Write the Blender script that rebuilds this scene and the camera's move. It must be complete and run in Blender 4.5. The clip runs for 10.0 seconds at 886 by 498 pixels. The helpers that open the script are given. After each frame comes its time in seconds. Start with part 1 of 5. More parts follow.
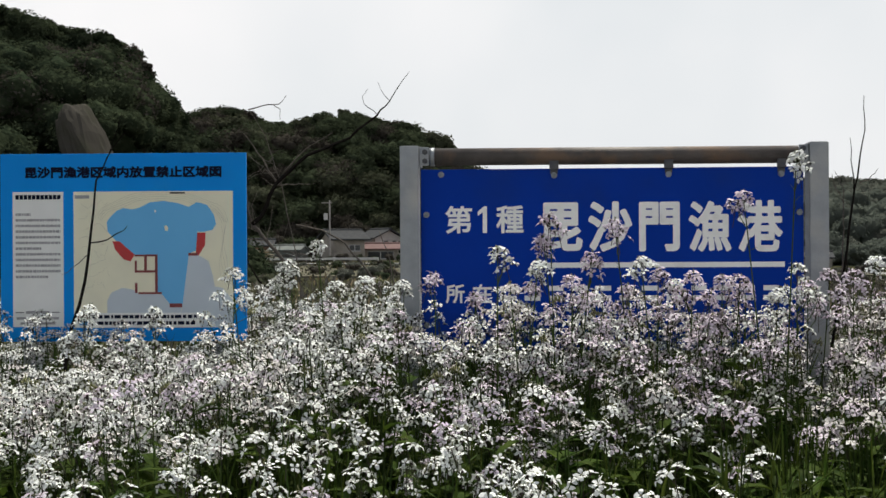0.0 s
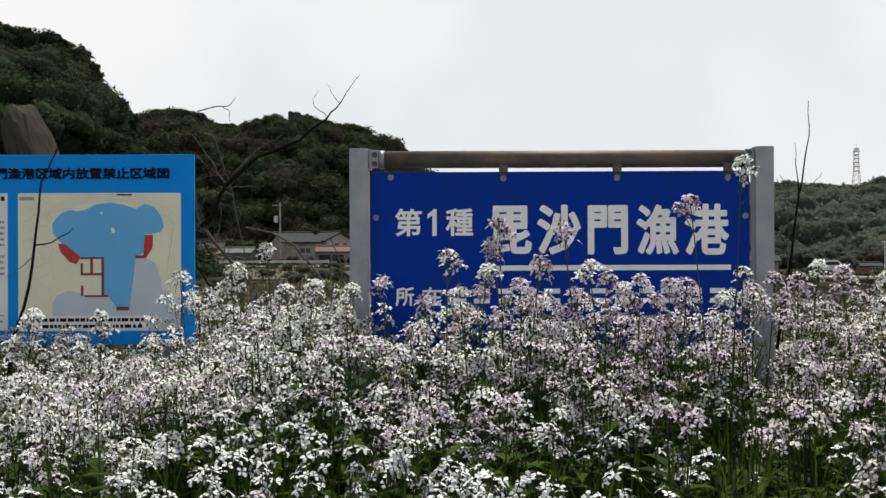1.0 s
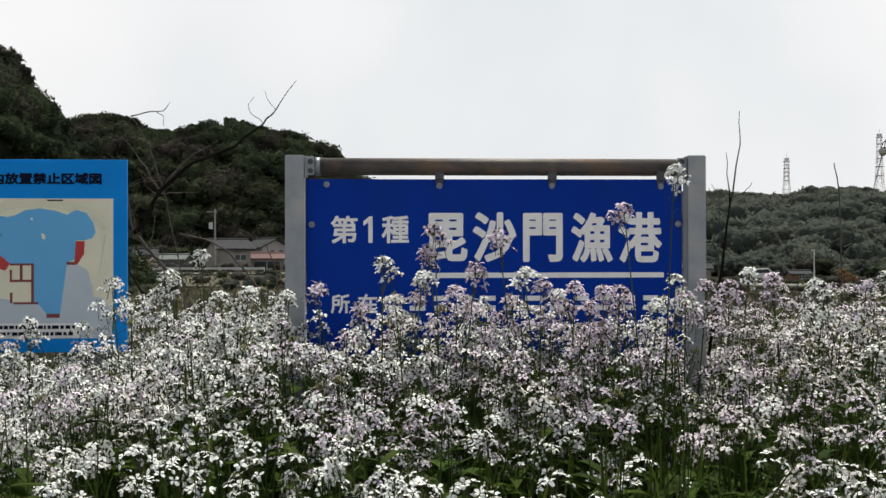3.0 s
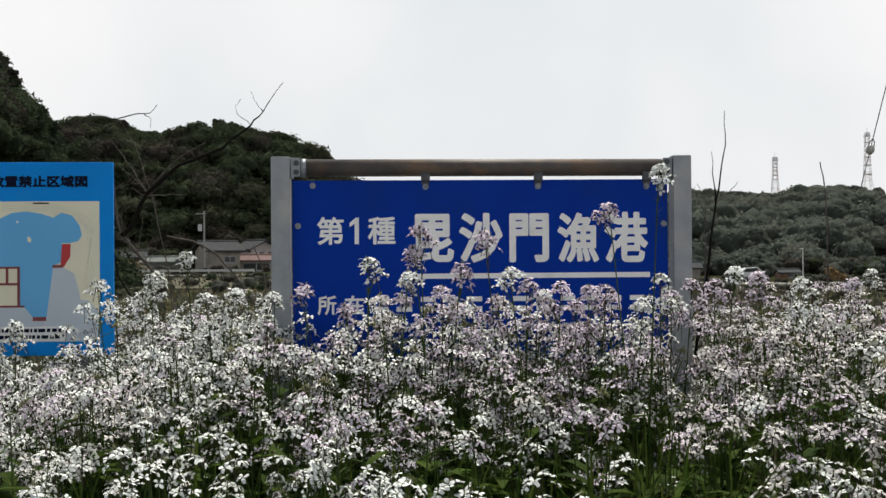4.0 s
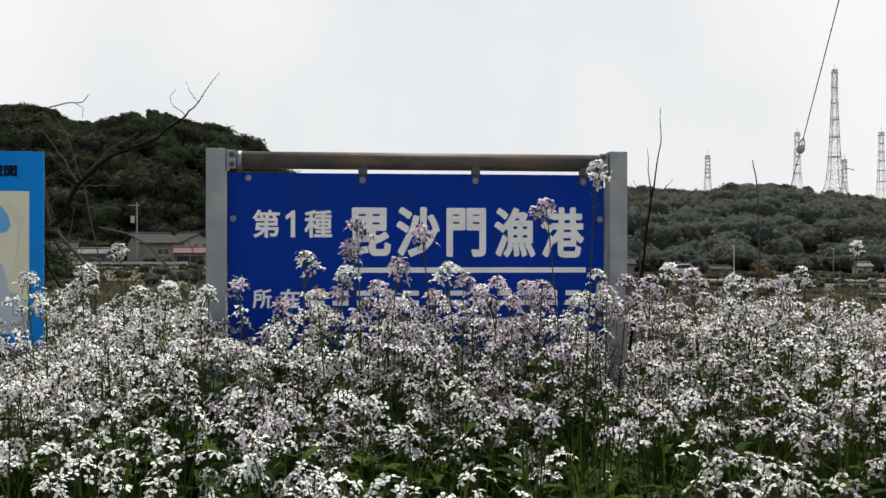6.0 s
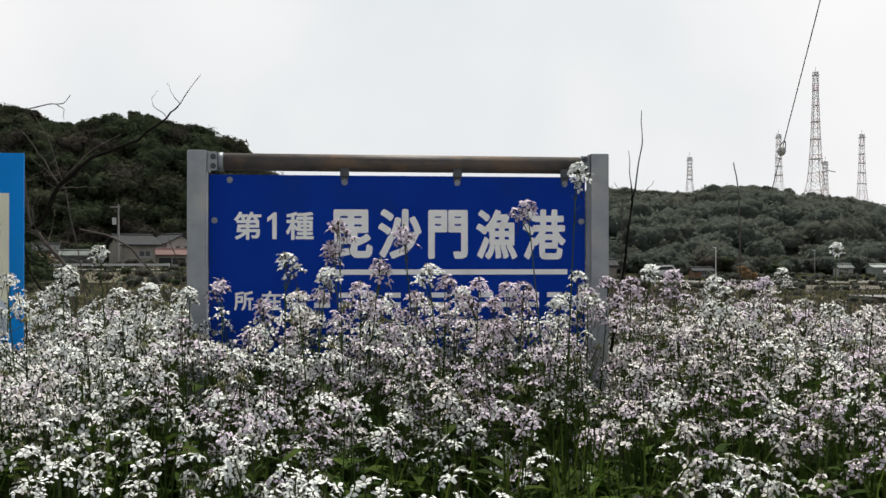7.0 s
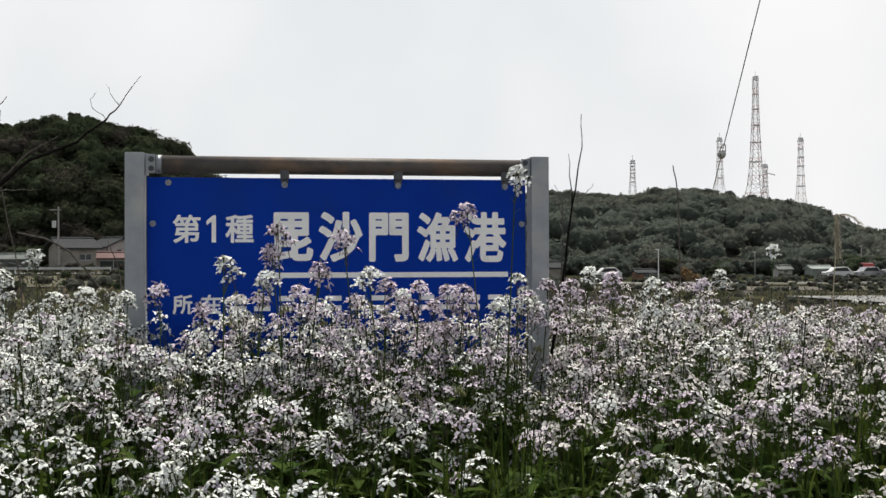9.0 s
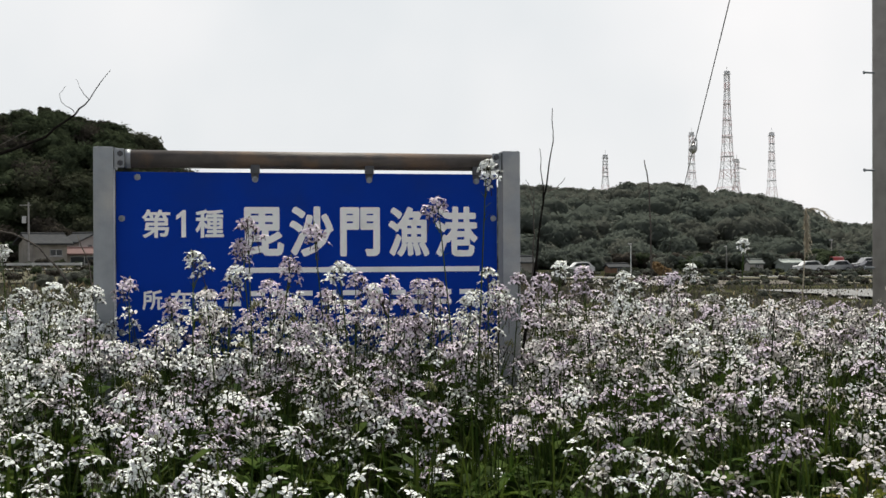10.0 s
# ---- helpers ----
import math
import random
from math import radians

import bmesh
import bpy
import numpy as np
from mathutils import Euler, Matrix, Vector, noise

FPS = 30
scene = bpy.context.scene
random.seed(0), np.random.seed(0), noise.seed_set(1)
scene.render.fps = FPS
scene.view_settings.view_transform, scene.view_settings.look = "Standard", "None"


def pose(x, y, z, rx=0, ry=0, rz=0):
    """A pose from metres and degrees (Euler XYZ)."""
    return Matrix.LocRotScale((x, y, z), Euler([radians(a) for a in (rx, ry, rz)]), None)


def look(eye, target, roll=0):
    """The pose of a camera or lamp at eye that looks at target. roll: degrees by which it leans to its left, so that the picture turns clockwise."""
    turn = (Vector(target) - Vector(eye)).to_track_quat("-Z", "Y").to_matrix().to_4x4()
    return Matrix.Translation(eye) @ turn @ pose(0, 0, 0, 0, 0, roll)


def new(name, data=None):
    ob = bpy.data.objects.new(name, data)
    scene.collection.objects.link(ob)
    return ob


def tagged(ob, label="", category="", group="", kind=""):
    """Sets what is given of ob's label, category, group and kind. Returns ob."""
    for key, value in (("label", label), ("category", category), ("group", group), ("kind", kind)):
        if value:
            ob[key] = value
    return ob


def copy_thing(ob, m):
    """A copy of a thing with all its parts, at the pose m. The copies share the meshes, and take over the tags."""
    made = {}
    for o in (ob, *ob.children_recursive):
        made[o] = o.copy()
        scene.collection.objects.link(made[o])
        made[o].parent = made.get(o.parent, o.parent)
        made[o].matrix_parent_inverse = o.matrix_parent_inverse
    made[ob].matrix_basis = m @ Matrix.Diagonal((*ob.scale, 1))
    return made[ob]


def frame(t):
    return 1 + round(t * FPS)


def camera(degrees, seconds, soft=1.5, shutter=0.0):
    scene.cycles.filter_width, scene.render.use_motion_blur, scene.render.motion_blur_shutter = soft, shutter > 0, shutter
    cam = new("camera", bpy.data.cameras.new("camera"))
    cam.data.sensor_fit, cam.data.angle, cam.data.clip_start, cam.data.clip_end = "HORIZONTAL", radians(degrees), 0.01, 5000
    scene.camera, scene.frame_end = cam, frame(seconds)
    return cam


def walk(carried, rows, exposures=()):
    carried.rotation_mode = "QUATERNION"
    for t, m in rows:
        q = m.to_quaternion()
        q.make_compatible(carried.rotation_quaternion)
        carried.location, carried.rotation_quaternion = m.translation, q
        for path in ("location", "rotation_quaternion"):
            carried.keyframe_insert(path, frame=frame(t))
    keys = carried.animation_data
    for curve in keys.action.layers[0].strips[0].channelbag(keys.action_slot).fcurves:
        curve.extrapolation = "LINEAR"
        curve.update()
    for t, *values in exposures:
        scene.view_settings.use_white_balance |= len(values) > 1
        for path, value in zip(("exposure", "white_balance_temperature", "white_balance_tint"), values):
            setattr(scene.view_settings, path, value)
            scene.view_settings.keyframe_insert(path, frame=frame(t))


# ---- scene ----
cam = camera(41.0, 10.0, soft=1.5)
ROWS = [
    (0.0, -0.018, -0.0102, 1.5011, 89.975, 0.312, 8.248),
    (0.5, -0.0154, -0.0119, 1.4992, 90.073, 0.21, 7.027),
    (1.0, -0.012, -0.0092, 1.5006, 90.106, 0.243, 5.879),
    (1.5, -0.0126, -0.0101, 1.5004, 90.234, 0.17, 5.08),
    (2.0, -0.0124, -0.0135, 1.5007, 90.337, 0.027, 4.188),
    (2.5, -0.0123, -0.0126, 1.5001, 90.403, -0.076, 3.152),
    (4.0, 0.0063, -0.0131, 1.5008, 90.481, 0.434, 2.323),
    (4.5, 0.0092, -0.0103, 1.5007, 90.445, 0.434, 1.549),
    (5.0, 0.0002, -0.0039, 1.5003, 90.318, 0.043, 0.949),
    (5.5, -0.0, 0.0004, 1.4999, 90.168, -0.082, -0.0),
    (7.0, 0.0065, -0.0024, 1.5011, 90.282, -0.015, -1.604),
    (7.5, 0.0056, -0.0023, 1.5007, 90.286, -0.146, -2.015),
    (8.0, 0.0133, 0.0002, 1.5009, 90.293, -0.009, -2.893),
    (8.5, 0.0177, -0.0026, 1.5007, 90.322, 0.002, -3.538),
    (9.0, 0.0243, -0.005, 1.5017, 90.404, 0.137, -4.263),
    (9.5, 0.0286, -0.0025, 1.5011, 90.283, 0.228, -4.741),
    (10.0, 0.0335, -0.0001, 1.5004, 90.148, 0.264, -5.553),
]
walk(cam, [(t, pose(x, y, z, rx, ry, rz)) for t, x, y, z, rx, ry, rz in ROWS])

# ---- light: hazy spring day, the sun high beyond the boards, white haze low in the sky ----
SUN_EL, SUN_AZ = radians(65), radians(10)
world = bpy.data.worlds.new("sky")
scene.world = world
world.use_nodes = True
wn, wl = world.node_tree.nodes, world.node_tree.links
wn.clear()
w_out, w_bg = wn.new("ShaderNodeOutputWorld"), wn.new("ShaderNodeBackground")
w_sky = wn.new("ShaderNodeTexSky")
w_sky.sky_type, w_sky.sun_disc, w_sky.sun_elevation, w_sky.sun_rotation = "NISHITA", False, SUN_EL, SUN_AZ
w_sky.dust_density = 4.0
w_mul = wn.new("ShaderNodeVectorMath")
w_mul.operation = "SCALE"
w_mul.inputs["Scale"].default_value = 0.08
w_co, w_noise, w_ramp = wn.new("ShaderNodeTexCoord"), wn.new("ShaderNodeTexNoise"), wn.new("ShaderNodeValToRGB")
w_noise.inputs["Scale"].default_value, w_noise.inputs["Detail"].default_value = 2.2, 4.0
w_ramp.color_ramp.elements[0].position, w_ramp.color_ramp.elements[0].color = 0.36, (0.81, 0.838, 0.858, 1)
w_ramp.color_ramp.elements[1].position, w_ramp.color_ramp.elements[1].color = 0.60, (0.99, 0.975, 0.975, 1)
w_mix = wn.new("ShaderNodeMix")
w_mix.data_type = "RGBA"
w_sep, w_haze = wn.new("ShaderNodeSeparateXYZ"), wn.new("ShaderNodeMapRange")
w_haze.interpolation_type = "SMOOTHSTEP"
w_haze.inputs["From Min"].default_value, w_haze.inputs["From Max"].default_value = 0.2, 0.72
w_haze.inputs["To Min"].default_value, w_haze.inputs["To Max"].default_value = 0.97, 0.1
wl.new(w_co.outputs["Generated"], w_sep.inputs["Vector"])
wl.new(w_sep.outputs["Z"], w_haze.inputs["Value"])
wl.new(w_haze.outputs["Result"], w_mix.inputs["Factor"])
wl.new(w_co.outputs["Generated"], w_noise.inputs["Vector"])
wl.new(w_noise.outputs["Fac"], w_ramp.inputs["Fac"])
wl.new(w_sky.outputs["Color"], w_mul.inputs[0])
wl.new(w_mul.outputs["Vector"], w_mix.inputs[6])
wl.new(w_ramp.outputs["Color"], w_mix.inputs[7])
wl.new(w_mix.outputs[2], w_bg.inputs["Color"])
wl.new(w_bg.outputs["Background"], w_out.inputs["Surface"])
w_bg.inputs["Strength"].default_value = 1.0
sun_data = bpy.data.lights.new("sun", "SUN")
sun_data.energy, sun_data.angle, sun_data.color = 4.8, radians(2), (0.98, 0.95, 0.84)
sun = new("sun", sun_data)
_d = Vector((math.sin(SUN_AZ) * math.cos(SUN_EL), math.cos(SUN_AZ) * math.cos(SUN_EL), math.sin(SUN_EL)))
sun.matrix_world = look(_d * 50, (0, 0, 0))
scene.view_settings.exposure = 0.0


# ---- materials ----
def rgba(c):
    return (c[0], c[1], c[2], 1.0)


def material(name, base, other=None, scale=8.0, rough=0.6, metal=0.0, bump=0.0, bump_scale=60.0, island=0.0, through_light=0.0, spec=0.5, stain=None, stain_scale=2.0, stain_lo=0.5, stain_hi=0.7, coords="Object", bump_depth=0.02):
    """A surface of two mixed colours, with fine relief, an optional stain and light passing through thin parts."""
    m = bpy.data.materials.new(name)
    m.use_nodes = True
    n, l = m.node_tree.nodes, m.node_tree.links
    b = n["Principled BSDF"]
    b.inputs["Roughness"].default_value, b.inputs["Metallic"].default_value = rough, metal
    b.inputs["Specular IOR Level"].default_value = spec
    co = n.new("ShaderNodeTexCoord")
    tex = n.new("ShaderNodeTexNoise")
    tex.inputs["Scale"].default_value, tex.inputs["Detail"].default_value = scale, 6.0
    l.new(co.outputs[coords], tex.inputs["Vector"])
    ramp = n.new("ShaderNodeValToRGB")
    ramp.color_ramp.elements[0].position, ramp.color_ramp.elements[1].position = 0.35, 0.68
    ramp.color_ramp.elements[0].color = rgba(base)
    ramp.color_ramp.elements[1].color = rgba(other or [c * 0.85 for c in base])
    l.new(tex.outputs["Fac"], ramp.inputs["Fac"])
    colour = ramp.outputs["Color"]
    if stain:
        t2 = n.new("ShaderNodeTexNoise")
        t2.inputs["Scale"].default_value, t2.inputs["Detail"].default_value = stain_scale, 8.0
        l.new(co.outputs[coords], t2.inputs["Vector"])
        r2 = n.new("ShaderNodeValToRGB")
        r2.color_ramp.elements[0].position, r2.color_ramp.elements[1].position = stain_lo, stain_hi
        l.new(t2.outputs["Fac"], r2.inputs["Fac"])
        mx = n.new("ShaderNodeMix")
        mx.data_type = "RGBA"
        l.new(r2.outputs["Color"], mx.inputs["Factor"])
        l.new(colour, mx.inputs[6])
        mx.inputs[7].default_value = rgba(stain)
        colour = mx.outputs[2]
    if island:
        geo, obi = n.new("ShaderNodeNewGeometry"), n.new("ShaderNodeObjectInfo")
        add = n.new("ShaderNodeMath")
        l.new(geo.outputs["Random Per Island"], add.inputs[0])
        l.new(obi.outputs["Random"], add.inputs[1])
        mr = n.new("ShaderNodeMapRange")
        mr.inputs["From Max"].default_value = 2.0
        mr.inputs["To Min"].default_value, mr.inputs["To Max"].default_value = 1 - island, 1 + island
        l.new(add.outputs[0], mr.inputs["Value"])
        hsv = n.new("ShaderNodeHueSaturation")
        l.new(colour, hsv.inputs["Color"])
        l.new(mr.outputs["Result"], hsv.inputs["Value"])
        colour = hsv.outputs["Color"]
    l.new(colour, b.inputs["Base Color"])
    if bump:
        t3, bp = n.new("ShaderNodeTexNoise"), n.new("ShaderNodeBump")
        t3.inputs["Scale"].default_value, t3.inputs["Detail"].default_value = bump_scale, 5.0
        l.new(co.outputs[coords], t3.inputs["Vector"])
        l.new(t3.outputs["Fac"], bp.inputs["Height"])
        bp.inputs["Strength"].default_value, bp.inputs["Distance"].default_value = bump, bump_depth
        l.new(bp.outputs["Normal"], b.inputs["Normal"])
    if through_light:
        tr, ms = n.new("ShaderNodeBsdfTranslucent"), n.new("ShaderNodeMixShader")
        l.new(colour, tr.inputs["Color"])
        ms.inputs["Fac"].default_value = through_light
        l.new(b.outputs["BSDF"], ms.inputs[1])
        l.new(tr.outputs["BSDF"], ms.inputs[2])
        l.new(ms.outputs["Shader"], n["Material Output"].inputs["Surface"])
    return m


M_GALV = material("galvanised_steel", (0.30, 0.32, 0.34), (0.24, 0.26, 0.28), 14, 0.5, 0.55, 0.06, 90, stain=(0.36, 0.36, 0.35), stain_scale=5)
M_PIPE = material("weathered_steel_pipe", (0.10, 0.086, 0.078), (0.06, 0.052, 0.047), 10, 0.62, 0.3, 0.1, 120, stain=(0.17, 0.11, 0.07), stain_scale=7)
M_NAVY = material("navy_sign_enamel", (0.0015, 0.034, 0.30), (0.002, 0.038, 0.33), 4, 0.5, 0, 0.03, 40, spec=0.06, stain=(0.006, 0.036, 0.25), stain_scale=3)
M_LETTER = material("white_letter_film", (0.90, 0.90, 0.88), (0.86, 0.86, 0.84), 30, 0.5, stain=(0.78, 0.77, 0.74), stain_scale=18, stain_lo=0.55, stain_hi=0.75)
M_CLIP = material("dark_clip_steel", (0.05, 0.055, 0.07), (0.09, 0.09, 0.09), 40, 0.5, 0.5)
M_BOLT = material("dull_bolt_steel", (0.28, 0.31, 0.34), (0.17, 0.19, 0.21), 60, 0.5, 0.25)
M_SKY_BLUE = material("sky_blue_sign_film", (0.004, 0.25, 0.74), (0.005, 0.27, 0.78), 3, 0.5, spec=0.08, stain=(0.01, 0.26, 0.72), stain_scale=4)
M_PAPER = material("pale_print", (0.80, 0.81, 0.79), (0.75, 0.76, 0.74), 6, 0.5)
M_BEIGE = material("beige_print", (0.82, 0.79, 0.60), (0.75, 0.73, 0.56), 5, 0.5)
M_SEA = material("blue_print", (0.11, 0.42, 0.76), (0.12, 0.44, 0.78), 5, 0.5)
M_SEA_GREY = material("grey_blue_print", (0.53, 0.60, 0.66), (0.50, 0.57, 0.63), 5, 0.5)
M_RED = material("red_print", (0.50, 0.025, 0.03), (0.44, 0.03, 0.03), 9, 0.5)
M_MAROON = material("maroon_print", (0.22, 0.04, 0.04), None, 9, 0.5)
M_INK = material("dark_ink", (0.008, 0.012, 0.03), None, 20, 0.6, spec=0.04)
M_GREYINK = material("faded_ink", (0.27, 0.27, 0.28), (0.36, 0.36, 0.37), 60, 0.6)
M_BEIGE_INK = material("contour_print", (0.58, 0.56, 0.44), None, 20, 0.6)
M_PETAL_W = material("white_petal", (0.785, 0.815, 0.765), (0.65, 0.66, 0.665), 60, 0.6, island=0.22, through_light=0.08, spec=0.1)
M_PETAL_L = material("lilac_petal", (0.69, 0.655, 0.69), (0.54, 0.43, 0.55), 80, 0.6, island=0.26, through_light=0.08, spec=0.1)
M_PETAL_P = material("pale_pink_petal", (0.67, 0.665, 0.635), (0.55, 0.50, 0.505), 80, 0.6, island=0.26, through_light=0.08, spec=0.1)
M_BUD = material("yellow_green_bud", (0.21, 0.23, 0.075), (0.16, 0.15, 0.08), 40, 0.6, island=0.25, through_light=0.15)
M_CALYX = material("purple_green_calyx", (0.040, 0.044, 0.026), (0.058, 0.036, 0.042), 40, 0.7, island=0.4, spec=0.05)
M_STEM = material("radish_stem", (0.042, 0.080, 0.018), (0.05, 0.062, 0.022), 15, 0.7, island=0.5, spec=0.05)
M_LEAF = material("radish_leaf", (0.025, 0.056, 0.008), (0.066, 0.098, 0.013), 12, 0.7, island=0.6, through_light=0.28, spec=0.05)
M_WEED = material("yellow_green_leaf", (0.10, 0.125, 0.016), (0.16, 0.15, 0.022), 9, 0.7, island=0.4, through_light=0.35, spec=0.05)
M_GRASS = material("grass_blade", (0.03, 0.062, 0.010), (0.068, 0.09, 0.018), 6, 0.7, island=0.6, through_light=0.3, spec=0.05)
M_REED = material("pale_reed", (0.55, 0.49, 0.38), (0.44, 0.38, 0.28), 20, 0.8, island=0.25, through_light=0.2, spec=0.1)
M_DRY = material("dry_stalk", (0.34, 0.27, 0.15), (0.24, 0.18, 0.10), 20, 0.75, island=0.25)
M_TWIG = material("dark_bark", (0.012, 0.010, 0.009), (0.02, 0.018, 0.016), 30, 0.9, spec=0.0, bump=0.3, bump_scale=150)
M_TWIG_PALE = material("grey_bark", (0.13, 0.115, 0.10), (0.08, 0.07, 0.06), 30, 0.9, spec=0.1, bump=0.3, bump_scale=150)
M_SOIL = material("ground_turf", (0.022, 0.025, 0.012), (0.038, 0.035, 0.02), 0.9, 0.95, spec=0.0, bump=0.6, bump_scale=12, stain=(0.085, 0.088, 0.05), stain_scale=0.15)
M_FIELD = material("dry_field", (0.160, 0.146, 0.130), (0.120, 0.111, 0.098), 0.3, 0.95, spec=0.0, bump=0.4, bump_scale=5, stain=(0.09, 0.10, 0.05), stain_scale=0.2)
M_VERGE = material("green_verge", (0.092, 0.094, 0.066), (0.130, 0.120, 0.095), 0.35, 0.95, spec=0.0, bump=0.5, bump_scale=6)
M_PAVE = material("pale_concrete", (0.25, 0.25, 0.245), (0.20, 0.20, 0.20), 0.7, 0.8, stain=(0.13, 0.13, 0.125), stain_scale=0.2, spec=0.0)
M_ASPHALT = material("asphalt", (0.055, 0.055, 0.055), (0.075, 0.072, 0.07), 20, 0.9, bump=0.2, bump_scale=200, spec=0.0)
M_RAIL = material("white_guard_rail", (0.80, 0.80, 0.78), (0.7, 0.7, 0.68), 2, 0.5)
M_POLE = material("pole_concrete", (0.33, 0.315, 0.295), (0.27, 0.255, 0.24), 9, 0.85, bump=0.15, bump_scale=80, stain=(0.38, 0.36, 0.34), stain_scale=2)
M_WIRE = material("wire_steel", (0.10, 0.10, 0.10), None, 30, 0.5, 0.5)
M_PORCELAIN = material("grey_insulator", (0.62, 0.62, 0.62), (0.5, 0.5, 0.5), 20, 0.35)
M_MAST_W = material("white_mast_paint", (0.78, 0.78, 0.78), None, 1, 0.5)
# red bands lightened to pink, with the distance haze painted in
M_MAST_R = material("hazed_red_mast_paint", (0.62, 0.47, 0.46), None, 1, 0.5)
M_WALL = material("grey_render_wall", (0.31, 0.285, 0.25), (0.25, 0.23, 0.20), 1.0, 0.85, stain=(0.2, 0.18, 0.16), stain_scale=0.6)
M_WALL_W = material("white_render_wall", (0.42, 0.40, 0.385), (0.34, 0.325, 0.31), 1.0, 0.8)
M_ROOF = material("grey_tile_roof", (0.062, 0.065, 0.068), (0.045, 0.047, 0.05), 2.0, 0.85, spec=0.05, bump=0.4, bump_scale=8)
M_ROOF_RED = material("faded_red_roof", (0.15, 0.085, 0.08), (0.12, 0.07, 0.066), 2.0, 0.9)
M_GLASS = material("dark_window_glass", (0.03, 0.035, 0.04), None, 3, 0.12)
M_FRAME = material("window_frame_metal", (0.35, 0.35, 0.35), None, 5, 0.5, 0.4)
M_TYRE = material("tyre_rubber", (0.02, 0.02, 0.02), None, 20, 0.8)
M_CAR_W = material("white_car_paint", (0.70, 0.70, 0.70), None, 1, 0.3)
M_CAR_R = material("red_car_paint", (0.24, 0.035, 0.035), None, 1, 0.3)
M_CAR_S = material("silver_car_paint", (0.36, 0.37, 0.38), None, 1, 0.35, 0.3)
M_CAR_B = material("dark_car_paint", (0.05, 0.05, 0.06), None, 1, 0.3)
M_SHEET = material("pale_green_sheeting", (0.13, 0.145, 0.135), (0.08, 0.09, 0.085), 0.8, 0.9)
M_SHEET_PALE = material("faded_green_sheeting", (0.26, 0.29, 0.27), (0.20, 0.225, 0.21), 0.8, 0.8)
M_RUST = material("rusty_sheet", (0.22, 0.12, 0.07), (0.15, 0.09, 0.06), 1.2, 0.8)
M_ROCK = material("bare_cliff_rock", (0.064, 0.060, 0.052), (0.046, 0.043, 0.037), 0.35, 0.9, bump=0.8, bump_scale=1.6, stain=(0.055, 0.055, 0.042), stain_scale=0.7, spec=0.0)
# floor near black: shade of the gaps between crowns put into its colour
M_WOOD_FLOOR = material("shade_dark_woodland_floor", (0.016, 0.018, 0.011), (0.024, 0.021, 0.015), 0.3, 0.95, spec=0.0)
def foliage(name, base, other, lit, island=0.35, thin=0.08):
    return material(name, base, other, 0.25, 0.9, bump=0.9, bump_scale=2.5, bump_depth=0.25, island=island, through_light=thin, spec=0.0, stain=lit, stain_scale=3.0, stain_lo=0.5, stain_hi=0.66)


M_FOL = [
    foliage("evergreen_foliage", (0.038, 0.050, 0.030), (0.050, 0.062, 0.036), (0.058, 0.072, 0.042), 0.2, 0.32),
    foliage("olive_foliage", (0.058, 0.065, 0.042), (0.050, 0.057, 0.036), (0.072, 0.076, 0.052), 0.2, 0.32),
    # dark leaves; also the left hill's crown cores, as painted inner shade
    foliage("dark_foliage_core_shade", (0.018, 0.026, 0.016), (0.027, 0.035, 0.020), (0.034, 0.043, 0.025)),
    foliage("bare_brown_scrub", (0.052, 0.047, 0.039), (0.043, 0.040, 0.033), (0.062, 0.056, 0.048), 0.25, 0.25),
    foliage("orange_shrub_leaf", (0.24, 0.16, 0.085), (0.18, 0.125, 0.07), (0.27, 0.19, 0.11)),
    # far foliage, paled and evened: the haze is put into these two colours
    foliage("hazed_grey_green_foliage", (0.098, 0.114, 0.098), (0.104, 0.119, 0.100), (0.108, 0.122, 0.103), 0.1, 0.5),
    foliage("hazed_olive_foliage", (0.110, 0.116, 0.098), (0.100, 0.110, 0.093), (0.115, 0.120, 0.103), 0.1, 0.5),
]


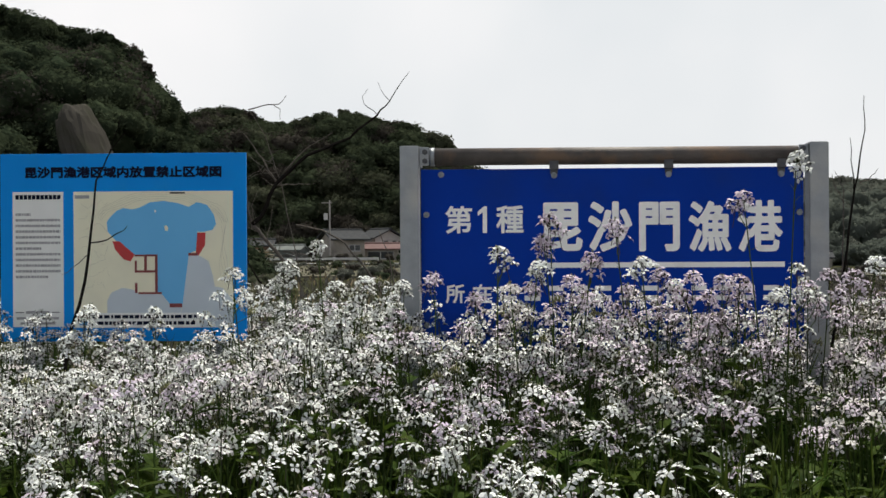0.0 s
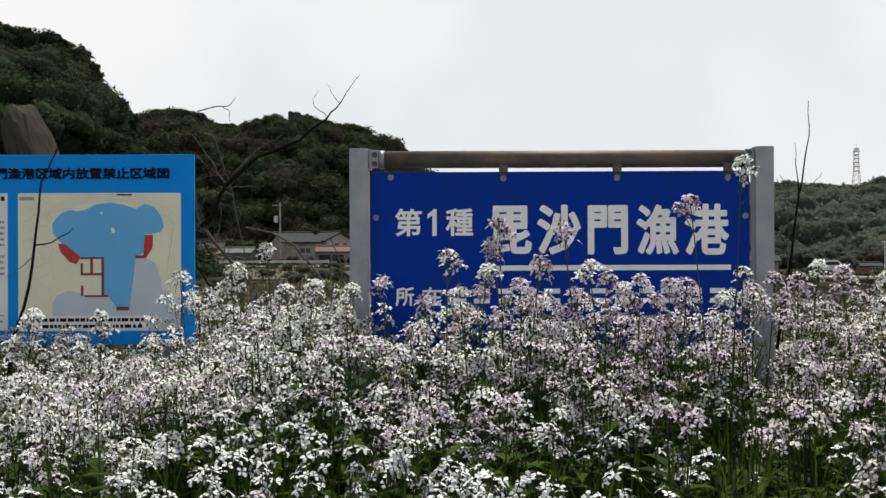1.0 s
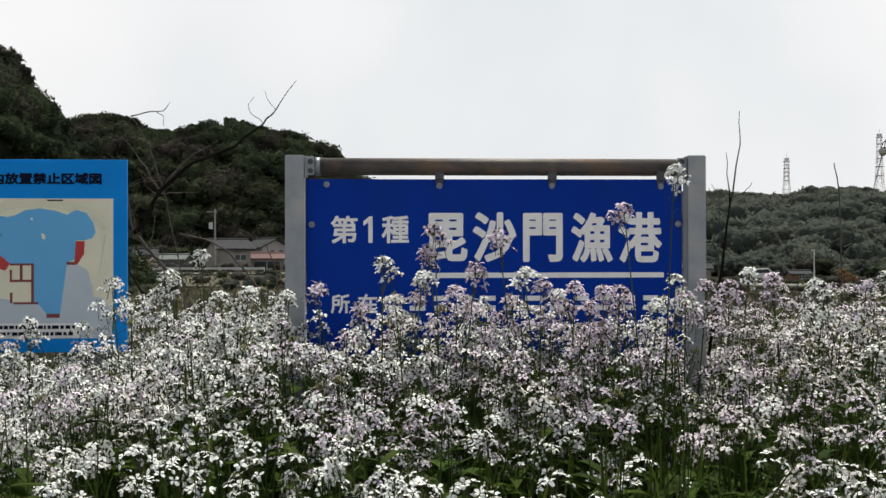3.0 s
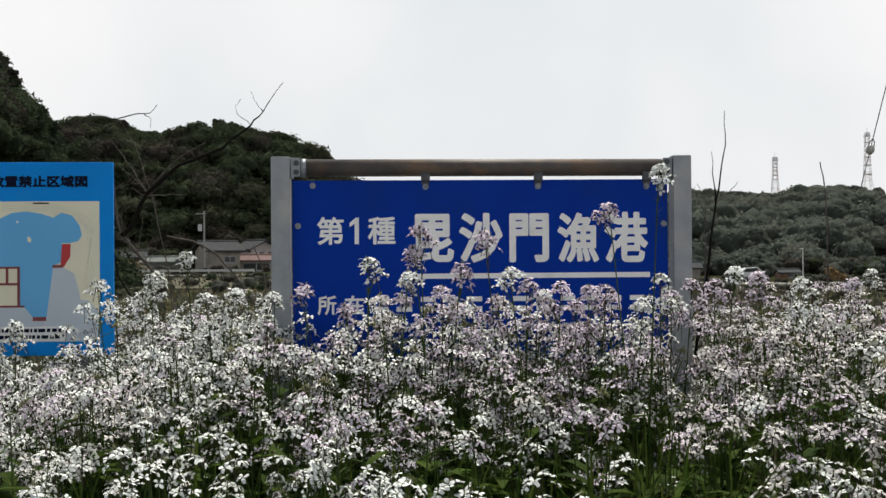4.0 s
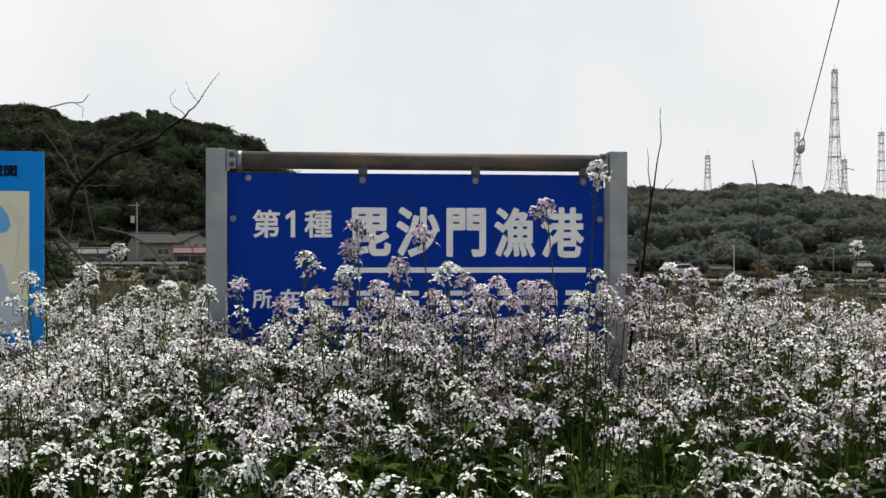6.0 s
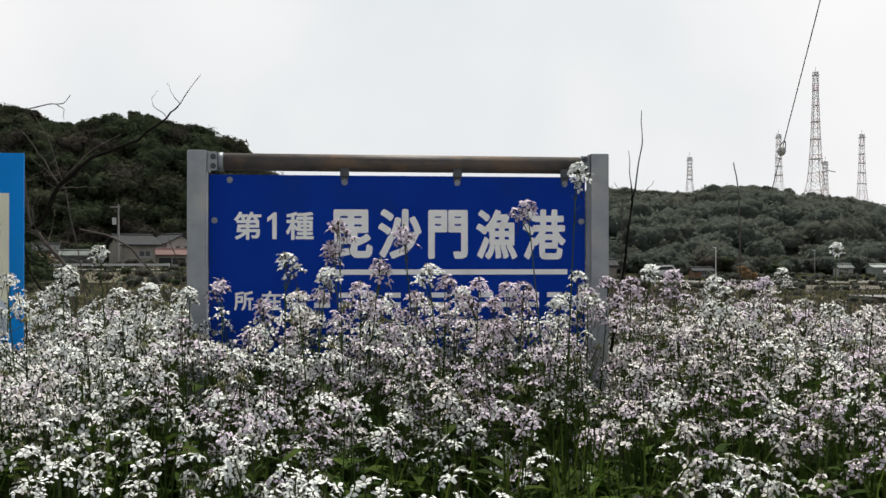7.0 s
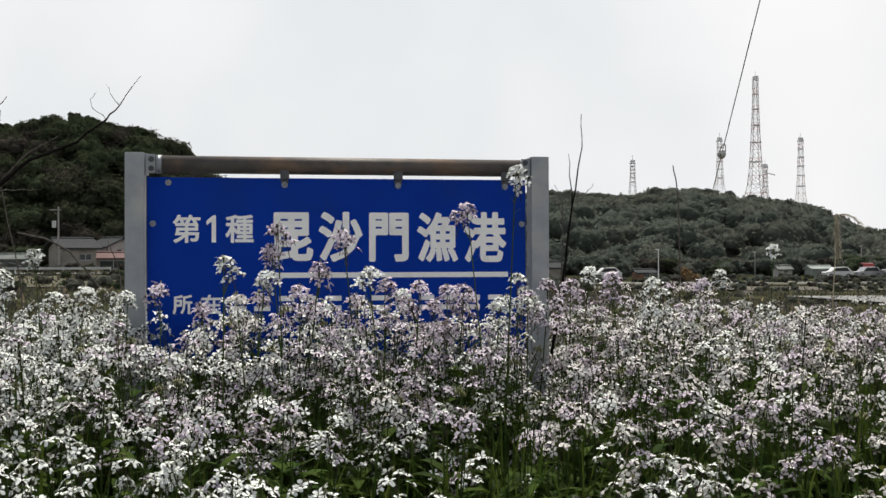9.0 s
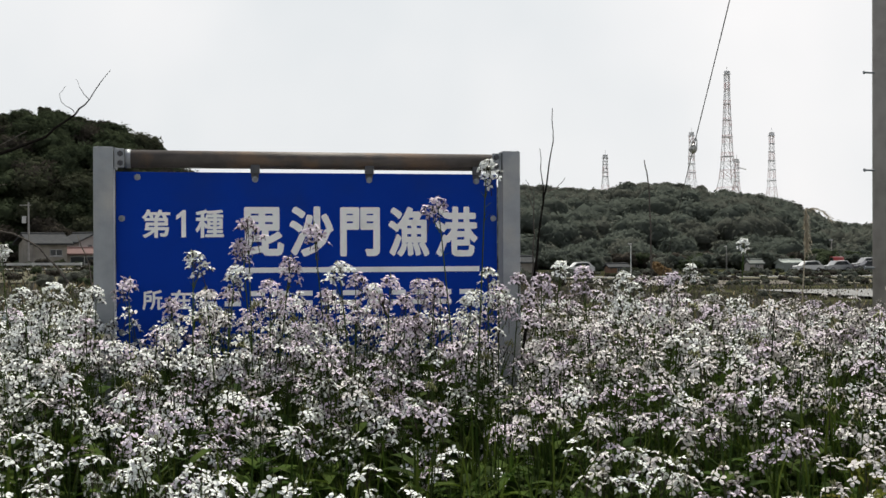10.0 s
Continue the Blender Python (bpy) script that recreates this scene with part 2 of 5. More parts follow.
# ---- mesh helpers ----
class Shape:
    """Collects vertices and faces for one mesh."""

    def __init__(self):
        self.v, self.f, self.m = [], [], []

    def add(self, verts, faces, slot=0):
        o = len(self.v)
        self.v.extend(tuple(p) for p in verts)
        self.f.extend(tuple(i + o for i in q) for q in faces)
        self.m.extend([slot] * len(faces))
        return self

    def box(self, x0, y0, z0, x1, y1, z1, slot=0, c=0.0):
        """A box, with its edges cut by c."""
        bm = bmesh.new()
        bmesh.ops.create_cube(bm, size=1.0)
        for q in bm.verts:
            q.co = Vector(((x0 + x1) / 2 + q.co.x * (x1 - x0), (y0 + y1) / 2 + q.co.y * (y1 - y0), (z0 + z1) / 2 + q.co.z * (z1 - z0)))
        if c:
            bmesh.ops.bevel(bm, geom=list(bm.edges), offset=c, segments=2, affect="EDGES", profile=0.6)
        bm.verts.index_update()
        self.add([q.co[:] for q in bm.verts], [[q.index for q in f.verts] for f in bm.faces], slot)
        bm.free()
        return self

    def tube(self, points, radii, sides=6, slot=0, cap=True):
        pts = [Vector(p) for p in points]
        if not hasattr(radii, "__len__"):
            radii = [radii] * len(pts)
        vs, fs = [], []
        for i, p in enumerate(pts):
            d = (pts[min(i + 1, len(pts) - 1)] - pts[max(i - 1, 0)]).normalized()
            a = d.cross(Vector((0.31, 0.9, 0.13))).normalized() if abs(d.y) < 0.9 else d.cross(Vector((1, 0, 0))).normalized()
            b = d.cross(a)
            for k in range(sides):
                w = 2 * math.pi * k / sides
                vs.append(p + (a * math.cos(w) + b * math.sin(w)) * radii[i])
        for i in range(len(pts) - 1):
            for k in range(sides):
                fs.append((i * sides + k, i * sides + (k + 1) % sides, (i + 1) * sides + (k + 1) % sides, (i + 1) * sides + k))
        if cap:
            fs.append(tuple(range(sides))[::-1])
            fs.append(tuple((len(pts) - 1) * sides + k for k in range(sides)))
        return self.add(vs, fs, slot)

    def prism(self, outline, y0, y1, slot=0):
        """An outline in x and z, pushed from y0 to y1."""
        n = len(outline)
        vs = [(x, y0, z) for x, z in outline] + [(x, y1, z) for x, z in outline]
        fs = [tuple(range(n)), tuple(range(2 * n - 1, n - 1, -1))] + [(i, i + n, (i + 1) % n + n, (i + 1) % n) for i in range(n)]
        return self.add(vs, fs, slot)

    def mesh(self, name, mats, smooth=False):
        me = bpy.data.meshes.new(name)
        me.from_pydata(self.v, [], self.f)
        for m in mats:
            me.materials.append(m)
        if len(mats) > 1:
            me.polygons.foreach_set("material_index", self.m)
        if smooth:
            me.polygons.foreach_set("use_smooth", [True] * len(me.polygons))
        me.update()
        return me


def fast_mesh(name, verts, faces_flat, sizes, slots, mats, smooth=False):
    """A large mesh from arrays."""
    me = bpy.data.meshes.new(name)
    me.vertices.add(len(verts))
    me.vertices.foreach_set("co", np.asarray(verts, np.float32).ravel())
    me.loops.add(len(faces_flat))
    me.loops.foreach_set("vertex_index", np.asarray(faces_flat, np.int32))
    me.polygons.add(len(sizes))
    starts = np.concatenate([[0], np.cumsum(sizes)[:-1]]).astype(np.int32)
    me.polygons.foreach_set("loop_start", starts)
    for m in mats:
        me.materials.append(m)
    me.polygons.foreach_set("material_index", np.asarray(slots, np.int32))
    if smooth:
        me.polygons.foreach_set("use_smooth", np.ones(len(sizes), bool))
    me.update(calc_edges=True)
    me.validate()
    return me


def thing(name, label, category, m=None, group="", kind=""):
    ob = new(name)
    ob.empty_display_size = 0.1
    if m is not None:
        ob.matrix_basis = m
    return tagged(ob, label, category, group, kind)


def part(name, shape, mats, parent, label="", smooth=False):
    mats = mats if isinstance(mats, (list, tuple)) else [mats]
    me = shape if isinstance(shape, bpy.types.Mesh) else shape.mesh(name, mats, smooth)
    ob = new(name, me)
    ob.parent = parent
    return tagged(ob, label)


def lone(name, shape, mats, label, category, kind="", smooth=False, group=""):
    mats = mats if isinstance(mats, (list, tuple)) else [mats]
    me = shape if isinstance(shape, bpy.types.Mesh) else shape.mesh(name, mats, smooth)
    return tagged(new(name, me), label, category, group, kind)


def smooth01(t):
    t = max(0.0, min(1.0, t))
    return t * t * (3 - 2 * t)


def level(x, y):
    """Height of the ground: a low bank that carries the flowers, then flat land falling a little to the right."""
    bank = 0.22 * smooth01((y - 1.4) / 2.6) * (1 - smooth01((y - 9) / 8)) * smooth01((x + 12) / 4) * (1 - smooth01((x - 12) / 6))
    bank *= 0.75 + 0.25 * smooth01((x + 1.6) / 1.2)
    return bank - 1.4 * smooth01((x + 12 * 0.2) / 30) * smooth01((y - 14) / 60)


# ---- ground: one sheet out to the horizon ----
def ground_sheet():
    xs = sorted({*[i * 0.5 for i in range(-40, 41)], *[i * 5.0 for i in range(-20, 21)], -3000, -1500, -700, -300, -180, 180, 300, 700, 1500, 3000})
    ys = sorted({*[i * 0.5 for i in range(-10, 45)], *[i * 5.0 for i in range(-4, 40)], -3000, -1000, -300, -100, -40, 300, 600, 1200, 2000, 4000})
    v = [(x, y, level(x, y)) for y in ys for x in xs]
    w = len(xs)
    f = [(j * w + i, j * w + i + 1, (j + 1) * w + i + 1, (j + 1) * w + i) for j in range(len(ys) - 1) for i in range(w - 1)]
    return lone("ground", Shape().add(v, f), M_SOIL, "rough weedy turf and soil under the flowers", "ground", "structure", smooth=True)


ground_sheet()


def strip(name, x0, x1, y0, y1, mat, label, rise=0.03, kind="structure"):
    """A flat strip that follows the ground, with a low edge."""
    n = 24
    s = Shape()
    v, f = [], []
    for i in range(n + 1):
        x = x0 + (x1 - x0) * i / n
        for y in (y0, y1):
            z = level(x, y)
            v += [(x, y, z + rise), (x, y, z - 0.2)]
    for i in range(n):
        a, b = 4 * i, 4 * i + 4
        f += [(a, a + 2, b + 2, b), (a + 1, a, b, b + 1), (a + 2, a + 3, b + 3, b + 2)]
    return lone(name, s.add(v, f), mat, label, name.split("_")[0], kind)


strip("road", -400, 400, -5.5, 0.9, M_ASPHALT, "grey asphalt lane beside the flower bank", 0.02)
strip("field", 5, 95, 98, 111, M_FIELD, "flat dry brown field before the hill", 0.06)
strip("verge", -10, 110, 112, 118.5, M_VERGE, "low green grass strip before the hill", 0.2)
strip("road", 21, 120, 119, 131, M_PAVE, "pale lane passing before the parked cars", 0.1)
strip("yard", 31, 75, 57, 84, M_PAVE, "pale concrete yard beyond the flowers", 0.05)
strip("verge", -90, -6, 60, 98, M_VERGE, "olive rough grass before the houses", 0.1)
strip("road", -140, 20, 112, 118, M_PAVE, "pale lane passing in front of the houses", 0.08)


# ---- wooded hills ----
def ridge(table, k):
    for (a, p), (b, q) in zip(table, table[1:]):
        if a <= k <= b:
            return p + (q - p) * (k - a) / (b - a)
    return table[0][1] if k < table[0][0] else table[-1][1]


def hill_height(h, k, y):
    base = level(k * y, y)
    top = 1.5 + ridge(h["line"], k) * h["far"] - h["cover"]
    s = (y - h["near"]) / (h["far"] - h["near"])
    if s <= 1:
        return base - 0.5 + max(top - base, 0) * (smooth01(s) ** 0.75 if s > 0 else 0)
    return base - 0.5 + max(top - base, 0) * (1 - 0.5 * smooth01((s - 1) / 1.5))


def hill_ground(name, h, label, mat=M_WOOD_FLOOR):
    k0, k1 = h["line"][0][0], h["line"][-1][0]
    nk, ny = 70, 26
    v, f = [], []
    for j in range(ny + 1):
        y = h["near"] + (h["far"] * 1.25 - h["near"]) * j / ny
        for i in range(nk + 1):
            k = k0 + (k1 - k0) * i / nk
            z = hill_height(h, k, y) + noise.noise(Vector((k * y * 0.1, y * 0.1, 3))) * 0.8 * (j > 0)
            v.append((k * y, y, z))
    f = [(j * (nk + 1) + i, j * (nk + 1) + i + 1, (j + 1) * (nk + 1) + i + 1, (j + 1) * (nk + 1) + i) for j in range(ny) for i in range(nk)]
    return lone(name, Shape().add(v, f), mat, label, "hill", "structure", smooth=True)


ICO = bmesh.new()
bmesh.ops.create_icosphere(ICO, subdivisions=1, radius=1.0)
ICO.verts.index_update()
ICO_V = np.array([v.co[:] for v in ICO.verts])
ICO_F = np.array([[v.index for v in f.verts] for f in ICO.faces])
ICO.free()


def woods(name, crowns, leaf, per, label, rng, core_slot=None, lobes=9, size=(0.3, 0.52), fuzz=1.06):
    """Billowing crowns: leafy lobes round a core; core_slot paints inner shade. crowns: rows of x, y, z, radius, slot.
    """
    V, F, S, L = [], [], [], []
    off = 0

    def put(v, f, slot):
        nonlocal off
        V.append(v)
        F.append((f + off).ravel())
        S.append(np.full(len(f), 3))
        L.append(np.full(len(f), slot))
        off += len(v)

    for x, y, z, r, slot in crowns:
        at = np.array([x, y, z])
        # a darker core_slot puts the shade behind the leaves into the core colour
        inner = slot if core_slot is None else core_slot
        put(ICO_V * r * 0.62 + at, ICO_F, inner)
        for k in range(lobes):
            w, up = k * 2.4 + rng.uniform(-0.5, 0.5), rng.uniform(-0.35, 0.8)
            flat = math.sqrt(max(0.05, 1 - up * up))
            q = rng.uniform(*size)
            cen = at + np.array([math.cos(w) * flat, math.sin(w) * flat, up * 0.9]) * r * (1.0 - q)
            lump = 1 + 0.16 * np.sin(ICO_V @ rng.uniform(-4, 4, 3) + rng.uniform(0, 6))
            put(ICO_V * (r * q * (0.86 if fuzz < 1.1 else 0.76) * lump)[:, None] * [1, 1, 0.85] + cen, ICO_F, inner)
            n = max(5, int(per * q * q * 5))
            d = rng.normal(size=(n, 3))
            d[:, 2] += 0.35
            d /= np.linalg.norm(d, axis=1)[:, None]
            mid = d * (r * q * rng.uniform(0.78, fuzz, n))[:, None] * [1, 1, 0.88] + cen
            nn = d * 0.6 + [0, 0, 0.5] + rng.normal(size=(n, 3)) * 0.5
            nn /= np.linalg.norm(nn, axis=1)[:, None]
            t1 = np.cross(nn, rng.normal(size=(n, 3)))
            t1 /= np.linalg.norm(t1, axis=1)[:, None]
            t2 = np.cross(nn, t1)
            sz = (leaf * rng.uniform(0.5, 1.3, n))[:, None]
            tri = np.stack([mid - t1 * sz - t2 * sz * rng.uniform(0.2, 0.7, (n, 1)), mid + t1 * sz * rng.uniform(0.6, 1.2, (n, 1)), mid + t2 * sz * rng.uniform(0.5, 1.1, (n, 1))], 1).reshape(-1, 3)
            put(tri, np.arange(3 * n).reshape(-1, 3), slot)
    me = fast_mesh(name, np.concatenate(V), np.concatenate(F), np.concatenate(S), np.concatenate(L), M_FOL)
    return lone(name, me, M_FOL, label, "woods", "stuff")


def below_ridge(h, k, y, r):
    """Highest middle of a crown that keeps it under the ridge line."""
    return min(1.5 + ridge(h["line"], k + j / 4 * 0.95 * r / y) * y - 0.9 * r * math.sqrt(1 - (j / 4) ** 2) for j in range(-3, 4))


def cover(h, count, r0, r1, slots, rng, k0, k1, skip=None):
    """Crowns spread over the near face and along the ridge of a hill, between two bearings."""
    out = []
    for i in range(count):
        k = rng.uniform(k0, k1)
        crest = i % 4 == 0
        s = rng.uniform(0.93, 1.03) if crest else rng.uniform(0.02, 1.04) ** 0.8
        y = h["near"] + (h["far"] - h["near"]) * s
        r = rng.uniform(r0, r1) * (0.75 if s < 0.25 else 1)
        z = hill_height(h, k, y) + r * 0.35
        if crest:
            r *= rng.uniform(0.45, 0.95)
            z = below_ridge(h, k, y, r) + rng.uniform(-0.1, 0.2) * r
        else:
            z = min(z, below_ridge(h, k, y, r) - rng.uniform(0.0, 0.3) * r)
        if z < level(k * y, y) - 0.4 * r or (skip and skip(k, y, z, r)):
            continue
        p = noise.noise(Vector((k * y * 0.06, y * 0.06, z * 0.09)))
        w = list(slots)
        slot = w[int(rng.integers(len(w)))] if p < 0.12 else (3 if rng.random() < 0.22 and w[0] < 3 else w[2])
        out.append((k * y, y, z, r, slot))
    return out


HILL_LEFT = dict(near=52, far=90, cover=4.2, line=[(-0.7714, 0.2658), (-0.5474, 0.2263), (-0.515, 0.2125), (-0.4828, 0.2039), (-0.4404, 0.1924), (-0.4141, 0.1716), (-0.3959, 0.1561), (-0.3804, 0.1383), (-0.3701, 0.1132), (-0.3574, 0.0657), (-0.33, 0.02)])
HILL_MID = dict(near=165, far=200, cover=3.4, line=[(-0.50, 0.09), (-0.3882, 0.1135), (-0.3674, 0.1205), (-0.3467, 0.1275), (-0.3159, 0.1219), (-0.3007, 0.1117), (-0.2703, 0.1111), (-0.2552, 0.1181), (-0.2301, 0.12), (-0.1954, 0.1119), (-0.166, 0.1065), (-0.1416, 0.0964), (-0.1344, 0.0856), (-0.0887, 0.0523), (-0.03, 0.012)])
HILL_RIGHT = dict(near=178, far=300, cover=4.5, line=[(-0.02, 0.02), (0.0571, 0.0323), (0.1295, 0.0558), (0.1659, 0.0583), (0.2075, 0.0559), (0.2322, 0.0535), (0.252, 0.0584), (0.2819, 0.0618), (0.3169, 0.0569), (0.3521, 0.0535), (0.3926, 0.0462), (0.4181, 0.0388), (0.4386, 0.0264), (0.454, 0.0239), (0.4746, 0.0238), (0.558, 0.0211), (0.7178, 0.0106)])
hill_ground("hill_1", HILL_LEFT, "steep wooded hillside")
hill_ground("hill_2", HILL_MID, "rounded wooded hill behind the houses", M_FOL[0])
# ground of the far hill takes the same haze-paled foliage colour
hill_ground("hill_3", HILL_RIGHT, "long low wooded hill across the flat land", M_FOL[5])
rng = np.random.default_rng(4)
by_rock = lambda k, y, z, r: abs(k + 0.464) < 0.015 + 0.8 * r / y and y < 65 + r and 0.03 < (z - 1.5) / y < 0.165
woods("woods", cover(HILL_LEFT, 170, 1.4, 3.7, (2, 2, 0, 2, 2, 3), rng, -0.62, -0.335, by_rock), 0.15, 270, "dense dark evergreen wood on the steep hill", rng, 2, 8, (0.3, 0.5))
woods("woods", cover(HILL_MID, 340, 1.8, 4.2, (0, 1, 0, 1, 3), rng, -0.43, -0.06), 0.27, 135, "dense evergreen wood on the rounded hill", rng, fuzz=1.35)
woods("woods", cover(HILL_RIGHT, 520, 2.8, 6.0, (5, 5, 6, 5), rng, 0.13, 0.56), 0.42, 42, "mixed grey-green wood on the low hill, haze painted into its colour", rng, size=(0.42, 0.62))


def cliff():
    bm = bmesh.new()
    bmesh.ops.create_icosphere(bm, subdivisions=4, radius=1.0)
    for q in bm.verts:
        p = q.co.copy()
        n = noise.fractal(p * 1.7, 0.8, 2.0, 5) * 0.10 + 0.02 * abs(math.sin(p.x * 5 + p.z * 1.5)) + noise.noise(p * 6) * 0.025
        q.co = Vector((p.x * 1.25, p.y * 2.0, (p.z if p.z < 0 else 0.86 * math.sin(p.z * 1.35)) * 4.9)) * (1 + n)
    bm.verts.index_update()
    s = Shape().add([q.co[:] for q in bm.verts], [[q.index for q in f.verts] for f in bm.faces])
    bm.free()
    ob = lone("cliff", s, M_ROCK, "bare grey rock face among dark trees", "rock")
    ob.matrix_basis = pose(-29.75, 65.0, 5.9, 0, -20, 0)


cliff()


# ---- far masts on the hill ----
def mast(x, y, top, foot, base_w, top_w, label):
    ob = thing("lattice_mast", label, "radio mast", pose(x, y, level(x, y) - 0.3), "radio masts")
    h = top - level(x, y) + 0.3
    q0 = (foot - level(x, y)) / h
    n = max(6, int(h / 4.5))
    s = Shape()
    t = max(0.11, (top - foot + 14) * 0.0025)

    def half(q):
        q = max(0.0, (q - q0) / (1 - q0))
        return (base_w + (top_w - base_w) * min(1, q * 1.15) ** 0.36) / 2

    for i in range(n):
        a, b = i / n, (i + 1) / n
        wa, wb = half(a), half(b)
        slot = i % 2
        ca = [(-wa, -wa, a * h), (wa, -wa, a * h), (wa, wa, a * h), (-wa, wa, a * h)]
        cb = [(-wb, -wb, b * h), (wb, -wb, b * h), (wb, wb, b * h), (-wb, wb, b * h)]
        for k in range(4):
            s.tube([ca[k], cb[k]], t, 4, slot)
            s.tube([ca[k], cb[(k + 1) % 4]], t * 0.55, 3, slot)
            s.tube([ca[(k + 1) % 4], cb[k]], t * 0.55, 3, slot)
            s.tube([cb[k], cb[(k + 1) % 4]], t * 0.6, 3, slot)
    part("lattice", s, [M_MAST_W, M_MAST_R], ob)
    w = half(1) * 1.35
    part("head_platform", Shape().box(-w, -w, h - 0.4, w, w, h + 0.2).box(-w * 0.8, -w * 0.8, h + 0.2, w * 0.8, w * 0.8, h + 1.6), M_MAST_W, ob)
    for q in (0.28, 0.45, 0.6, 0.74, 0.87):
        z = (q0 + (1 - q0) * q) * h
        w = half(q0 + (1 - q0) * q) * 1.18
        part("ring_platform", Shape().box(-w, -w, z - 0.22, w, w, z + 0.22), M_MAST_W, ob)
    part("lightning_rod", Shape().tube([(0, 0, h + 1.5), (0, 0, h + 4)], 0.12, 4), M_MAST_W, ob)
    return ob


mast(207.4, 600, 93.5, 34.2, 10.0, 2.2, "tall red and white lattice radio mast")
mast(188.3, 600, 61.5, 35.0, 5.0, 2.0, "lattice radio mast of middle height")
mast(231.3, 600, 61.7, 29.2, 5.6, 2.0, "lattice radio mast standing at the hill's shoulder")
mast(142.6, 600, 49.7, 36.5, 3.2, 2.0, "short lattice radio mast behind the trees")
short = mast(212.4, 600, 47.8, 34.2, 2.8, 1.8, "short lattice mast with a side arm")
part("side_arm", Shape().tube([(0, 0, 46.8), (5.2, 0, 45.6)], 0.35, 5), M_MAST_W, short)


# ---- houses and sheds ----
def window_on(parent, x, z, w, h, y):
    win = part("window", Shape().box(x - w / 2, y - 0.06, z - h / 2, x + w / 2, y + 0.06, z + h / 2).box(x - w / 2 - 0.1, y - 0.12, z - h / 2 - 0.12, x + w / 2 + 0.1, y + 0.02, z - h / 2), M_FRAME, parent)
    for i in (-1, 1):
        part("pane", Shape().box(x + i * w / 4 - w / 4 + 0.06, y - 0.08, z - h / 2 + 0.08, x + i * w / 4 + w / 4 - 0.06, y - 0.065, z + h / 2 - 0.08), M_GLASS, win)


def house(x, y, w, d, wall_h, roof_h, label, wall_mat, roof_mat, turn=0, windows=(), over=0.7, z=None, group="houses", name="house", cat="house"):
    ob = thing(name, label, cat, pose(x, y, level(x, y) - 0.05 if z is None else z, 0, 0, turn), group)
    part("wall", Shape().box(-w / 2, -d / 2, 0, w / 2, d / 2, wall_h, 0, 0.03), wall_mat, ob)
    t = 0.18
    s = Shape()
    hw, hd = w / 2 + over, d / 2 + over
    prof = [(-hd, wall_h - 0.1), (0, wall_h + roof_h), (hd, wall_h - 0.1), (hd, wall_h - 0.1 + t), (0, wall_h + roof_h + t), (-hd, wall_h - 0.1 + t)]
    v = [(-hw, a, b) for a, b in prof] + [(hw, a, b) for a, b in prof]
    s.add(v, [(0, 1, 4, 5), (1, 2, 3, 4), (6, 11, 10, 7), (7, 10, 9, 8), (0, 5, 11, 6), (5, 4, 10, 11), (4, 3, 9, 10), (3, 2, 8, 9), (2, 1, 7, 8), (1, 0, 6, 7)])
    s.tube([(-hw, 0, wall_h + roof_h + t), (hw, 0, wall_h + roof_h + t)], 0.16, 6)
    part("roof", s, roof_mat, ob)
    for e in (-1, 1):
        o, i = e * w / 2, e * (w / 2 - 0.15)
        g = Shape().add([(o, -d / 2, wall_h), (o, d / 2, wall_h), (o, 0, wall_h + roof_h * 0.97), (i, -d / 2, wall_h), (i, d / 2, wall_h), (i, 0, wall_h + roof_h * 0.97)], [(0, 1, 2), (5, 4, 3), (0, 2, 5, 3), (2, 1, 4, 5)])
        part("gable", g, wall_mat, ob)
    for wx, wz, ww, wh in windows:
        window_on(ob, wx, wz, ww, wh, -d / 2 - 0.05)
    return ob


house(-34.9, 150, 4.2, 5.0, 2.75, 1.1, "single-storey grey house with a grey tiled roof", M_WALL, M_ROOF, 33, [(0.7, 1.7, 1.5, 0.8)], 0.6)
h2 = house(-31.5, 158, 4.8, 4.2, 2.95, 1.1, "white house with a grey tiled roof", M_WALL_W, M_ROOF, -50, [(0.6, 2.1, 1.0, 0.8)], 0.5)
for v in (-0.8, 0.5):
    part("gable_window", Shape().box(2.38, v, 2.0, 2.45, v + 0.6, 2.65), M_GLASS, h2)
# its wide dark window stands in for a shaded opening below the roof
house(-30.6, 153, 4.8, 3.2, 1.5, 0.6, "low outbuilding with a faded red roof", M_WALL, M_ROOF_RED, 8, [(0.2, 0.75, 3.4, 1.0)], 0.4)
house(-45.2, 148, 3.2, 3, 2.0, 0.7, "small rusty shed under a grey roof", M_RUST, M_ROOF, 10, [(0, 1.2, 0.8, 0.7)], 0.3, name="shed", cat="shed", group="sheds")
house(-41.0, 146, 4.2, 3, 1.4, 0.5, "low shed under pale sheeting", M_SHEET, M_SHEET, -5, [], 0.2, name="shed", cat="shed", group="sheds")
house(38.6, 156, 2.6, 3, 0.8, 0.3, "low rusty shed beside the dry field", M_RUST, M_ROOF, 0, [(0, 0.5, 0.6, 0.5)], 0.2, name="shed", cat="shed", group="sheds")
house(24.0, 150, 4.0, 3, 1.5, 0.6, "low grey shed beside the field", M_WALL, M_ROOF, 0, [(0, 0.9, 0.9, 0.6)], 0.3, name="shed", cat="shed", group="sheds")
house(59.8, 162, 1.9, 2.4, 1.1, 0.4, "small white shed before the wood", M_WALL_W, M_SHEET, 0, [(0, 0.9, 0.6, 0.5)], 0.2, name="shed", cat="shed", group="sheds")
